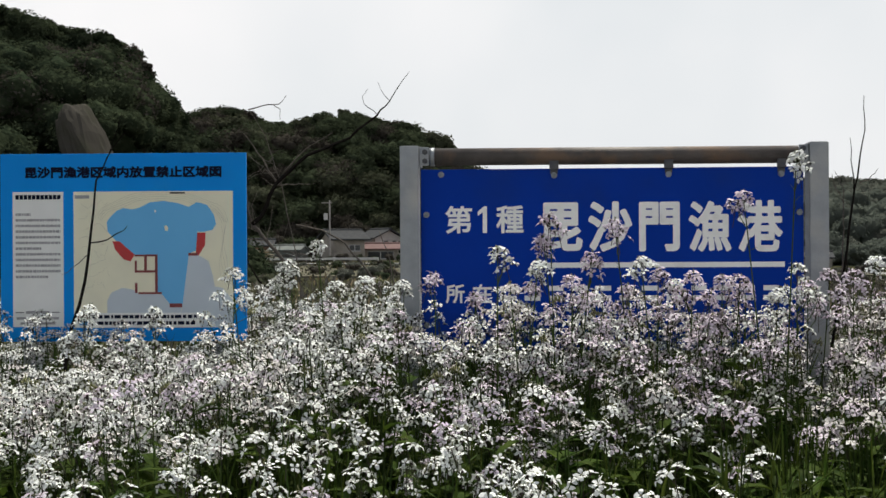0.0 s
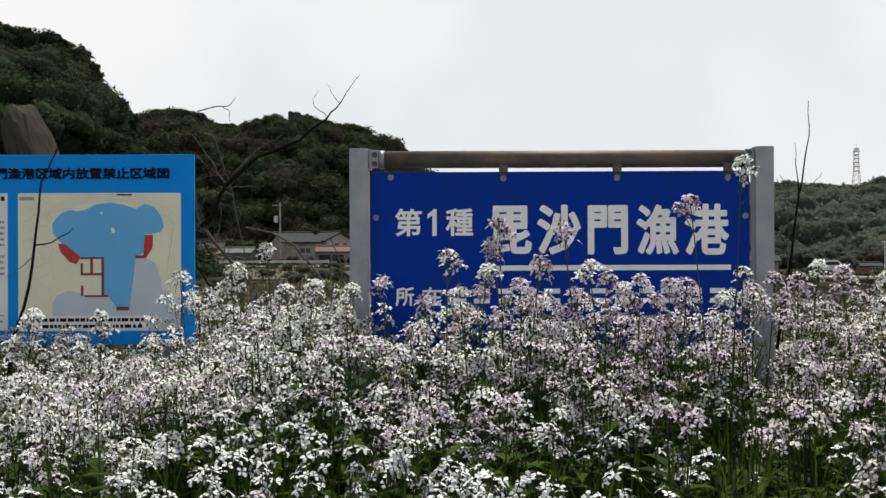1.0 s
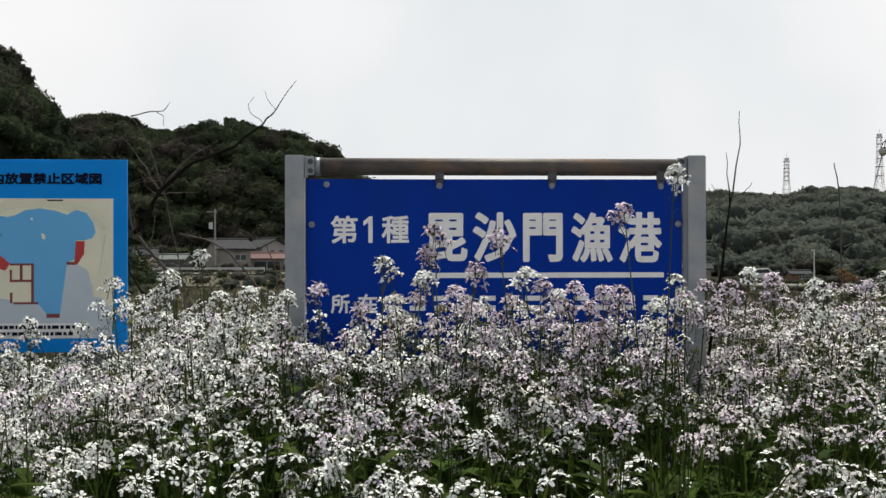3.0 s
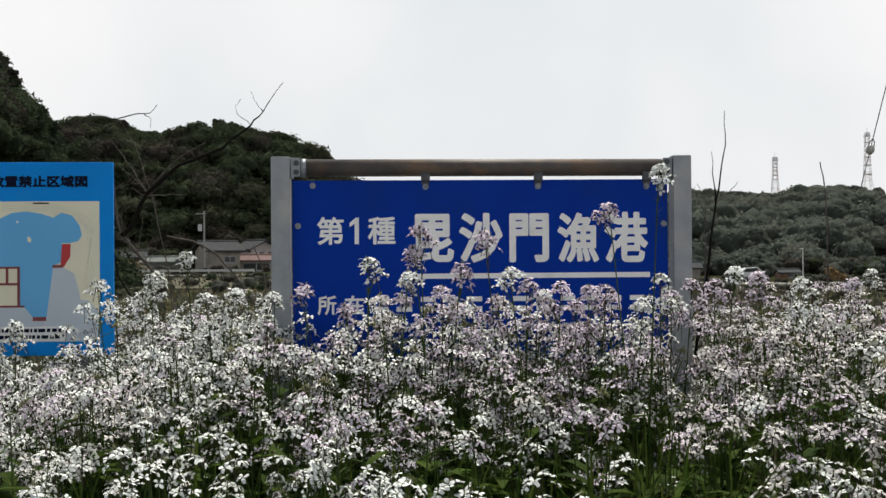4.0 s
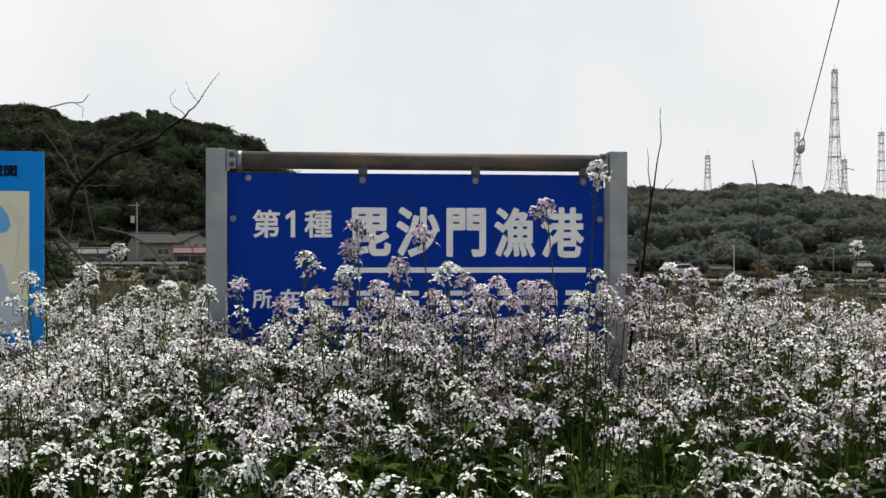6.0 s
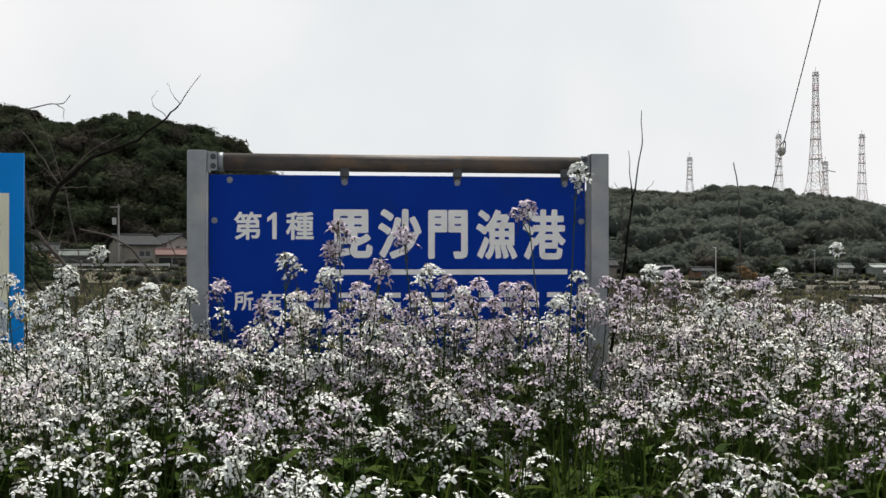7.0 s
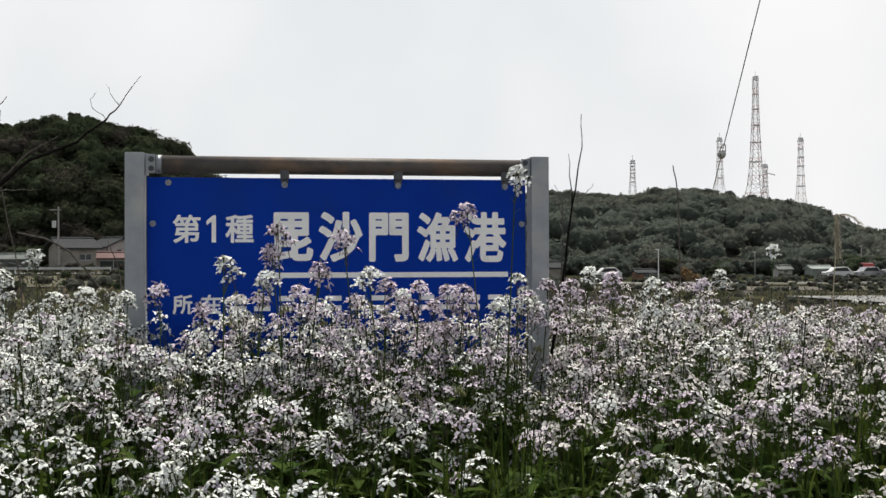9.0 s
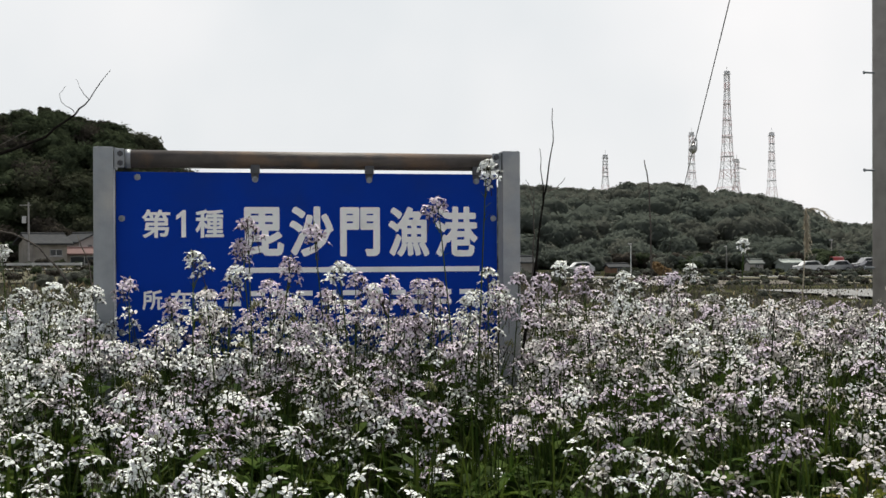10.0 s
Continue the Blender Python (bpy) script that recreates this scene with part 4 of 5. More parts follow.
Y1, Y2 = 4.99, 5.19
shrub("bare dark shrub with long crooked twigs", [
    ([(-1.42, Y1, 0.15), (-1.425, Y1, 0.7), (-1.43, Y1, 1.113), (-1.432, Y1, 1.28), (-1.447, Y1, 1.455), (-1.52, Y1, 1.54), (-1.58, Y1, 1.609)], 0.011, 0.008, 1),
    ([(-1.58, Y1, 1.609), (-1.544, Y1, 1.641), (-1.472, Y1, 1.788), (-1.332, Y1, 1.909), (-1.144, Y1, 1.979), (-1.024, Y1, 2.074), (-0.97, Y1, 2.133), (-0.883, Y1, 2.257)], 0.012, 0.001, 0),
    ([(-1.024, Y1, 2.074), (-1.081, Y1, 2.123), (-1.088, Y1, 2.16), (-1.063, Y1, 2.189)], 0.0016, 0.0007, 0),
    ([(-0.97, Y1, 2.133), (-0.999, Y1, 2.17), (-1.024, Y1, 2.219)], 0.0016, 0.0007, 0),
    ([(-1.58, Y1, 1.609), (-1.60, Y1, 1.679), (-1.609, Y1, 1.778), (-1.624, Y1, 1.877)], 0.006, 0.002, 1),
    ([(-1.472, Y1, 1.788), (-1.522, Y1, 1.875), (-1.573, Y1, 1.95), (-1.623, Y1, 2.012)], 0.005, 0.0015, 1),
    ([(-1.446, Y1, 1.825), (-1.37, Y1, 1.909), (-1.332, Y1, 1.941), (-1.219, Y1, 2.004)], 0.004, 0.0015, 1),
    ([(-1.43, Y1, 1.28), (-1.55, Y1, 1.36), (-1.60, Y1, 1.44), (-1.62, Y1, 1.56)], 0.006, 0.002, 0),
    ([(-1.47, Y1, 1.78), (-1.40, Y1, 1.78), (-1.30, Y1, 1.785)], 0.003, 0.001, 1),
], [M_TWIG, M_TWIG_PALE], twigs=44, size=2.3)
shrub("thin grey bare shrub with forked tips", [
    ([(-1.38, Y2, 0.2), (-1.40, Y2, 0.9), (-1.427, Y2, 1.403), (-1.504, Y2, 1.786), (-1.582, Y2, 2.018), (-1.66, Y2, 2.135)], 0.004, 0.0015, 0),
    ([(-1.66, Y2, 2.135), (-1.581, Y2, 2.154), (-1.515, Y2, 2.157), (-1.483, Y2, 2.195)], 0.003, 0.0015, 0),
    ([(-1.541, Y2, 2.153), (-1.51, Y2, 2.132), (-1.51, Y2, 2.088)], 0.002, 0.001, 0),
    ([(-1.504, Y2, 1.786), (-1.56, Y2, 1.84), (-1.66, Y2, 1.93)], 0.003, 0.001, 0),
], [M_TWIG_PALE], twigs=26, size=2.4)
shrub("arching pale stalk bent over the flowers", [
    ([(-0.85, 4.69, 0.2), (-0.86, 4.69, 0.8), (-0.894, 4.69, 1.229), (-1.009, 4.69, 1.412), (-1.102, 4.69, 1.526), (-1.196, 4.69, 1.578), (-1.302, 4.69, 1.601)], 0.006, 0.003, 0),
    ([(-0.905, 4.72, 0.3), (-0.912, 4.76, 1.363), (-0.935, 4.79, 1.456), (-0.977, 4.79, 1.573)], 0.004, 0.002, 0),
], [M_TWIG_PALE], size=2.3)
shrub("dark bare sapling with thin side twigs beside the map board", [
    ([(-2.80, 5.59, 0.1), (-2.736, 5.59, 1.002), (-2.639, 5.59, 1.342), (-2.601, 5.59, 1.624), (-2.576, 5.59, 1.849), (-2.486, 5.59, 2.016), (-2.421, 5.59, 2.085)], 0.011, 0.0015, 0),
    ([(-2.608, 5.59, 1.539), (-2.519, 5.59, 1.553), (-2.444, 5.59, 1.594), (-2.415, 5.59, 1.622)], 0.004, 0.0015, 0),
    ([(-2.57, 5.59, 1.863), (-2.516, 5.59, 1.961), (-2.441, 5.59, 2.184)], 0.003, 0.001, 0),
    ([(-2.62, 5.59, 1.48), (-2.68, 5.59, 1.43), (-2.76, 5.59, 1.38)], 0.003, 0.001, 1),
], [M_TWIG, M_TWIG_PALE])
shrub("slender dark bare sapling beside the sign post", [
    ([(0.93, 5.6, 0.2), (0.951, 5.6, 0.986), (0.991, 5.6, 1.253), (1.031, 5.6, 1.494), (1.057, 5.6, 1.707), (1.084, 5.6, 1.868), (1.111, 5.6, 2.028), (1.108, 5.6, 2.188)], 0.009, 0.0014, 0),
    ([(1.063, 5.6, 1.734), (1.057, 5.6, 1.841), (1.046, 5.6, 1.996)], 0.004, 0.0012, 0),
    ([(1.004, 5.6, 1.36), (1.017, 5.6, 1.574), (1.017, 5.6, 1.761), (0.977, 5.6, 1.846)], 0.004, 0.001, 1),
    ([(1.084, 5.6, 1.788), (1.124, 5.6, 1.801), (1.167, 5.6, 1.855)], 0.003, 0.001, 1),
    ([(1.017, 5.6, 1.70), (0.985, 5.6, 1.76), (0.965, 5.6, 1.83)], 0.0025, 0.001, 1),
    ([(0.97, 5.6, 1.1), (1.02, 5.6, 1.30), (1.03, 5.6, 1.45)], 0.006, 0.002, 0),
], [M_TWIG, M_TWIG_PALE])
shrub("single thin bare shoot", [([(1.95, 7.0, 0.2), (1.967, 7.0, 1.244), (1.969, 7.0, 1.653), (1.953, 7.0, 1.926), (1.93, 7.0, 2.052)], 0.006, 0.003, 0)], [M_TWIG_PALE], size=1.14)


# ---- dry reed with a pale plume ----
def dry_reed():
    ob = thing("dry_reed", "dry pale reed with a drooping plume", "reed")
    part("stalk", Shape().tube([(3.32, 8.0, 0.1), (3.335, 8.0, 1.2), (3.356, 8.0, 1.514), (3.352, 8.0, 1.70), (3.369, 8.0, 1.79)], [0.006, 0.005, 0.004, 0.003, 0.002], 5), M_REED, ob)
    s, r = Shape(), random.Random(3)
    for i in range(170):
        q = r.random()
        base = Vector((3.36 + 0.01 * q, 8.0, 1.80 - 0.28 * q))
        tip = base + Vector((r.uniform(-0.03, 0.05), r.uniform(-0.03, 0.03), -r.uniform(0.04, 0.12)))
        w = Vector((0.003, 0.002, 0))
        s.add([base - w, base + w, tip], [(0, 1, 2)])
    for i in range(60):
        q = i / 60
        base = Vector((3.37 + 0.18 * q, 8.0, 1.79 + 0.02 * math.sin(q * 3) - 0.09 * q * q))
        tip = base + Vector((r.uniform(0.0, 0.05), r.uniform(-0.02, 0.02), -r.uniform(0.01, 0.05)))
        s.add([base - Vector((0, 0, 0.003)), base + Vector((0, 0, 0.003)), tip], [(0, 1, 2)])
    part("plume", s, M_REED, ob)


dry_reed()


# ---- wild radish in bloom ----
def petal_flower(s, centre, axis, size, slot, r, simple=False):
    """Four petals in a cross round a small yellow-green eye."""
    axis = axis.normalized()
    a = axis.cross(Vector((r.uniform(-1, 1), r.uniform(-1, 1), r.uniform(-1, 1)))).normalized()
    b = axis.cross(a)
    c, foot = size * 0.26, centre - axis * size * 0.75
    s.add([centre + a * c, centre + (b * 0.87 - a * 0.5) * c, centre - (b * 0.87 + a * 0.5) * c, foot], [(0, 3, 1), (1, 3, 2), (2, 3, 0)], 2)
    for k in range(4):
        w = k * math.pi / 2 + r.uniform(-0.2, 0.2)
        u = a * math.cos(w) + b * math.sin(w)
        v = axis.cross(u)
        L, droop = size * r.uniform(0.85, 1.15), r.uniform(-0.15, 0.6)
        hw = size * r.uniform(0.30, 0.43)
        lift = axis * (L * 0.16)
        if simple:
            s.add([centre + u * L * 0.06, centre + u * L * 0.8 + v * hw + lift, centre + u * L * 1.05 + lift - axis * droop * L, centre + u * L * 0.78 - v * hw + lift], [(0, 1, 2, 3)], slot)
            continue
        pts = [centre + u * L * 0.08, centre + u * L * 0.55 + v * hw * 0.85 + lift, centre + u * L * 0.95 + v * hw * 0.75 + lift - axis * droop * L, centre + u * L * 1.02 - v * hw * 0.35 + lift - axis * droop * L, centre + u * L * 0.55 - v * hw * 0.95 + lift]
        s.add(pts, [(0, 1, 2, 3, 4)], slot)
    if simple:
        return
    e = size * 0.14
    s.add([centre + (a * e) + axis * e * 0.6, centre + (b * e) + axis * e * 0.6, centre - (a * e) + axis * e * 0.6, centre - (b * e) + axis * e * 0.6], [(0, 1, 2, 3)], 1)


def flower_head(r, n, spread=1.0, simple=False):
    """A domed head: open flowers crowded round a knot of buds. Slots: petals, buds, stem."""
    s = Shape()
    for i in range(n):
        w = i * 2.4 + r.uniform(-0.5, 0.5)
        q = math.sqrt((i + 0.4) / n) * r.uniform(0.85, 1.12)
        rad = (0.006 + 0.036 * q) * spread
        c = Vector((math.cos(w) * rad, math.sin(w) * rad, 0.006 - 0.042 * q * q + r.uniform(-0.008, 0.008)))
        ax = Vector((math.cos(w) * 0.6 * q, math.sin(w) * 0.6 * q, 1.0)) + Vector((r.uniform(-0.45, 0.45), r.uniform(-0.45, 0.45), r.uniform(-0.3, 0.1)))
        petal_flower(s, c, ax, r.uniform(0.0145, 0.0205), 0, r, simple)
        if not simple:
            f = Vector((0, 0, c.z - 0.03))
            t = Vector((0.0006, 0.0006, 0))
            s.add([f - t, f + t, c], [(0, 1, 2)], 2)
    s.tube([(0, 0, -0.085), (0, 0, 0.008)], [0.0016, 0.001], 3, 2, False)
    for i in range(3 if simple else 6):
        bud(s, Vector((r.uniform(-0.008, 0.008), r.uniform(-0.008, 0.008), 0.006 + r.uniform(0, 0.012))), 0.0022)
    return s


def bud(s, c, e):
    h = e * 2.5
    s.add([c + Vector((e, 0, 0)), c + Vector((-e * 0.5, e, 0)), c + Vector((-e * 0.5, -e, 0)), c + Vector((0, 0, h)), c - Vector((0, 0, h))], [(0, 1, 3), (1, 2, 3), (2, 0, 3), (1, 0, 4), (2, 1, 4), (0, 2, 4)], 1)


def bud_head(r):
    """A knot of closed buds with one or two flowers opening."""
    s = Shape()
    for i in range(16):
        w, q = i * 2.4, math.sqrt(i / 16)
        bud(s, Vector((math.cos(w) * 0.022 * q, math.sin(w) * 0.022 * q, -0.02 * q + r.uniform(-0.006, 0.006))), r.uniform(0.003, 0.0042))
    s.tube([(0, 0, -0.085), (0, 0, 0.004)], [0.0018, 0.0012], 3, 2, False)
    return s


def leaf(s, base, way, length, width, r, slot=0, n=5):
    """A lobed leaf, bent along its midrib."""
    way = way.normalized()
    side = way.cross(Vector((0, 0, 1))).normalized()
    pts = []
    for i in range(n + 1):
        q = i / n
        p = base + way * length * q + Vector((0, 0, -0.35 * length * q * q))
        w = width * (math.sin(math.pi * min(1, q * 0.9 + 0.08)) ** 0.7) * (1.0 if i % 2 else 0.68)
        up = Vector((0, 0, w * 0.3))
        pts += [p - side * w + up, p, p + side * w + up]
    fs = []
    for i in range(n):
        a = 3 * i
        fs += [(a, a + 1, a + 4, a + 3), (a + 1, a + 2, a + 5, a + 4)]
    s.add(pts, fs, slot)


def plant_plan(seed, heads, height, leafy, steps=5):
    """Shapes of one plant with its foot at the origin: stem, leaves and flower heads with their places."""
    r = random.Random(seed)
    stem, leaves, tops = Shape(), Shape(), []
    lean = Vector((r.uniform(-0.08, 0.08), r.uniform(-0.08, 0.08), 0))
    main = [Vector((0, 0, -0.05)), Vector((lean.x * 0.2, lean.y * 0.2, height * 0.35)), Vector((lean.x * 0.6, lean.y * 0.6, height * 0.7)), Vector((lean.x, lean.y, height))]
    stem.tube(main, [0.005, 0.0042, 0.003, 0.0016], 4, 0, False)
    if heads:
        tops.append(main[-1])
    for i in range(heads - 1):
        q = r.uniform(0.35, 0.86)
        w = i * 2.4 + r.uniform(-0.5, 0.5)
        a = main[1].lerp(main[3], (q - 0.35) / 0.65)
        reach = r.uniform(0.07, 0.24)
        rise = (height - a.z) * r.uniform(0.2, 1.02)
        tip = a + Vector((math.cos(w) * reach, math.sin(w) * reach, rise))
        mid = a.lerp(tip, 0.5) + Vector((math.cos(w) * reach * 0.22, math.sin(w) * reach * 0.22, -rise * 0.05))
        stem.tube([a, mid, tip], [0.0024, 0.0019, 0.0012], 3, 0, False)
        tops.append(tip)
        for j in range(3):
            c = mid.lerp(tip, r.uniform(0.1, 0.8))
            d = Vector((r.uniform(-1, 1), r.uniform(-1, 1), r.uniform(0.2, 1))).normalized()
            stem.tube([c, c + d * r.uniform(0.02, 0.045)], [0.0013, 0.0008], 3, 0, False)
    for i in range(leafy):
        z = height * r.uniform(0.15, 0.82)
        w = r.uniform(0, 6.28)
        d = Vector((math.cos(w), math.sin(w), r.uniform(0.1, 0.8)))
        big = 1.0 - 0.7 * z / height
        leaf(leaves, Vector((lean.x * z, lean.y * z, z)), d, r.uniform(0.12, 0.26) * big + 0.05, r.uniform(0.022, 0.05) * big + 0.006, r, 0, steps)
    return stem, leaves, tops


PETALS = [M_PETAL_W, M_PETAL_L, M_PETAL_P]
HEADS, LOW = {}, {}
for tint in range(3):
    for k in range(6):
        sh = flower_head(random.Random(100 + 10 * tint + k), (6, 7, 8, 9, 16, 19)[k], (0.8, 0.9, 1.0, 1.1, 0.9, 1.0)[k])
        HEADS[tint, k] = sh.mesh("flower_head", [PETALS[tint], M_BUD, M_CALYX])
        LOW[tint, k] = flower_head(random.Random(400 + 10 * tint + k), (6, 7, 8, 9, 7, 8)[k], (0.8, 0.95, 1.05, 1.15, 0.9, 1.1)[k], True)


def radish(seed, heads, height, leafy, tint, label, hold=None, m=None):
    r = random.Random(seed * 3 + 1)
    ob = thing("wild_radish", label, "flowering plant", m, "wild radish plants")
    stem, leaves, tops = plant_plan(seed, heads, height, leafy)
    part("stem", stem, M_STEM, ob)
    if leafy:
        part("leaves", leaves, M_LEAF, ob)
    for p in tops:
        fh = part("flower_head", HEADS[tint, r.randrange(4)], [], ob)
        fh.matrix_basis = pose(p.x, p.y, p.z, r.uniform(-25, 25), r.uniform(-25, 25), r.uniform(0, 360))
    return ob


def canopy(x, y):
    """Usual height of the flower tops above the datum."""
    base = 0.86 + 0.30 * smooth01((y - 1.9) / 2.4) + 0.07 * smooth01((y - 4.3) / 3)
    base -= 0.16 * smooth01((-x - 1.15) / 0.7) * smooth01((y - 3) / 1.5) * (1 - smooth01((y - 6.0) / 1.0)) * smooth01((3.6 + x) / 0.6)
    base += 0.13 * math.exp(-((x - 0.15) / 0.9) ** 2 - ((y - 4.5) / 0.55) ** 2) + 0.15 * math.exp(-((x + 1.06) / 0.25) ** 2 - ((y - 4.85) / 0.6) ** 2)
    base -= 0.25 * math.exp(-((x / y + 0.524) / 0.012) ** 2) * smooth01((y - 4.0) / 0.5) * (1 - smooth01((y - 6.1) / 0.3))
    base -= 0.20 * math.exp(-((x / y - 0.168) / 0.018) ** 2) * smooth01((y - 3.6) / 0.5)
    return base + 0.07 * smooth01((x - 0.9) / 0.6) * (1 - smooth01((x - 2.2) / 1.5)) - 0.09 * smooth01((x - 1.9) / 1.0) * smooth01((y - 4.5) / 1.5) + 0.06 * noise.noise(Vector((x * 1.6, y * 1.6, 0.0)))


def sparse(x, y):
    """How green and poor in flowers a spot is, 0 to 1."""
    k = x / y
    band = smooth01((k + 0.30) / 0.16) * (1 - smooth01((k - 0.21) / 0.09))
    near = (0.3 + 0.5 * band) * (1 - smooth01((y - 3.15 - 0.3 * smooth01(k / 0.15)) / 0.55))
    hollow = 0.95 * math.exp(-max(0.0, ((k - 0.155) / 0.066) ** 2 + ((y - 3.05) / 1.35) ** 2 - 0.5) * 1.8)
    corner = 0.8 * math.exp(-((k - 0.47) / 0.05) ** 2 - ((y - 2.8) / 0.5) ** 2)
    right = 0.42 * smooth01((k - 0.02) / 0.1) * smooth01((y - 2.6) / 0.6)
    e = ((x - 2.35) / 0.45) ** 2 + ((y - 4.3) / 0.7) ** 2
    return max(0.16, near, hollow, right, corner, 0.5 * math.exp(-e), 0.6 * smooth01((y - 4.8) / 1.5) * smooth01((x - 0.8) / 1.0), 0.35 * smooth01((x - 1.5) / 0.8) * smooth01((y - 3.0) / 1.0), 0.35 * (noise.noise(Vector((x * 1.1 + 7, y * 1.1, 2.0))) > 0.28))


def tint_at(x, y, r):
    lilac = 0.08 + 0.34 * math.exp(-((x - 0.3) / 1.1) ** 2 - ((y - 4.2) / 0.8) ** 2) + 0.2 * smooth01((x - 0.9) / 0.8)
    q = r.random()
    return 1 if q < lilac else 2 if q < lilac + 0.15 + 0.4 * smooth01((x - 0.1) / 1.0) else 0


LABELS = ["wild radish plant with white four-petalled flowers", "wild radish plant with lilac-veined flowers", "wild radish plant with pale pink flowers"]
KINDS = [(5, 20), (6, 18), (7, 18), (4, 22), (1, 34), (2, 30), (0, 46)]
patterns = {}
r = random.Random(11)
spots = []
y = 2.35
while y < 9.0:
    half = 0.47 * y + 0.55
    gap = 0.165 if y < 3.6 else 0.14 if y < 5.3 else 0.18 if y < 6.5 else 0.25
    left, right = -4.7 + 0.5 * math.sin(y * 1.7), 5.0 + 0.5 * math.sin(y * 1.3 + 2)
    x = left
    while x < right:
        px, py = x + r.uniform(-0.5, 0.5) * gap, y + r.uniform(-0.5, 0.5) * gap
        near_posts = abs(py - (5.28 + 0.0857 * px)) < 0.05 and -1.0 < px < 0.95
        near_map = abs(py - (6.29 + 0.123 * (px + 3.47))) < 0.07 and -3.6 < px < -2.0
        if abs(px) > half + 0.3 and r.random() < 0.68:
            x += gap
            continue
        if not near_posts and not near_map:
            spots.append((px, py))
        x += gap
    y += gap
spots.sort(key=lambda p: (p[1] + 0.2 * abs(p[0])))
mass = []
made = 0
for px, py in spots:
    green = r.random() < sparse(px, py)
    tint = tint_at(px, py, r)
    kind = r.choice((4, 5, 6, 6, 6, 6, 6)) if green else r.randrange(4)
    top = canopy(px, py) + (r.uniform(-0.12, 0.04) + (r.random() < 0.08) * r.uniform(0.03, 0.16) if not green else r.uniform(-0.42, -0.14))
    foot = level(px, py)
    h = max(0.35, top - foot)
    turn = r.uniform(0, 360)
    if made < 270:
        m = Matrix.Translation((px, py, foot)) @ pose(0, 0, 0, 0, 0, turn)
        hb = round(h / 0.1) * 0.1
        key = (kind, tint, hb)
        off = h - hb
        m.translation.z += off
        if key not in patterns:
            nh, nl = KINDS[kind]
            patterns[key] = radish(kind * 31 + tint * 7 + int(hb * 10), nh, hb, nl, tint, LABELS[tint] if not green else "leafy green wild radish plant without flowers" if kind == 6 else "leafy green wild radish plant with few flowers", m=m)
        else:
            copy_thing(patterns[key], m)
        made += 1
    else:
        mass.append((px, py, foot, h, kind, tint, turn))
# leafy undergrowth where flowers are few
for i in range(900):
    py = r.uniform(2.4, 4.3)
    px = py * r.uniform(-0.3, 0.33)
    if r.random() < sparse(px, py):
        foot = level(px, py)
        mass.append((px, py, foot, canopy(px, py) - foot - r.uniform(0.12, 0.35), 6, 0, r.uniform(0, 360)))


def to_arrays(shape):
    v = np.array(shape.v, float).reshape(-1, 3)
    sizes = np.array([len(f) for f in shape.f])
    flat = np.array([i for f in shape.f for i in f])
    return v, flat, sizes, np.array(shape.m)


def flower_mass(rows):
    """All plants further in, joined: real stems, leaves and petals."""
    heads = {k: to_arrays(v) for k, v in LOW.items()}
    closed = to_arrays(bud_head(random.Random(77)))
    plans = {}
    for kind, (nh, nl) in enumerate(KINDS):
        for k in range(3):
            st, lv, tops = plant_plan(900 + kind * 10 + k, nh, 1.0, max(6, nl * 2 // 3), 3)
            plans[kind, k] = (to_arrays(st), to_arrays(lv), np.array([t[:] for t in tops]).reshape(-1, 3))
    V, F, S, L = [], [], [], []
    off = 0
    g = np.random.default_rng(8)

    def put(arr, mat3, place, slotmap):
        nonlocal off
        v, flat, sizes, slots = arr
        V.append(v @ mat3.T + place)
        F.append(flat + off)
        S.append(sizes)
        L.append(np.array(slotmap)[slots])
        off += len(v)

    for px, py, foot, h, kind, tint, turn in rows:
        st, lv, tops = plans[kind, int(g.integers(3))]
        a = radians(turn)
        R = np.array([[math.cos(a), -math.sin(a), 0], [math.sin(a), math.cos(a), 0], [0, 0, 1]])
        at = np.array([px, py, foot])
        put(st, R @ np.diag([1, 1, h]), at, [4])
        if py < 3.9 or (py < 6 and g.random() < 0.4):
            put(lv, R @ np.diag([1, 1, h]), at, [5])
        if abs(px) > 0.47 * py + 0.6:
            tops = tops[:3]
        for t in tops:
            if py > 7 and g.random() < 0.4:
                continue
            e = np.array(Euler((g.uniform(-0.45, 0.45), g.uniform(-0.45, 0.45), g.uniform(0, 6.28))).to_matrix())
            put(closed if g.random() < 0.07 else heads[tint, int(g.integers(6))], e, at + R @ (t * [1, 1, h]), [tint, 3, 6])
    me = fast_mesh("wild_radish_mass", np.concatenate(V), np.concatenate(F), np.concatenate(S), np.concatenate(L), [*PETALS, M_BUD, M_STEM, M_LEAF, M_CALYX])
    lone("wild_radish_mass", me, [], "dense drift of white and lilac wild radish flowers", "flowers", "stuff")


# tall single stems that stand up in front of the boards
TALL = [(-0.407, 3.95, 1.494, 0), (0.574, 4.0, 1.801, 0), (0.422, 4.2, 1.685, 1), (-0.245, 4.2, 1.61, 1), (-0.268, 4.2, 1.534, 1), (-0.281, 4.1, 1.445, 0), (-0.019, 4.3, 1.592, 1), (-0.098, 4.2, 1.474, 1), (-0.721, 4.6, 1.394, 1)]
TALL += [(0.423, 4.3, 1.392, 1), (0.259, 4.3, 1.402, 1), (0.617, 4.3, 1.429, 0), (0.072, 4.2, 1.454, 0), (0.132, 4.2, 1.414, 1), (-0.168, 4.2, 1.394, 1), (0.369, 4.4, 1.39, 1), (0.987, 4.8, 1.449, 0), (1.231, 4.6, 1.364, 0), (-1.241, 4.8, 1.526, 0)]
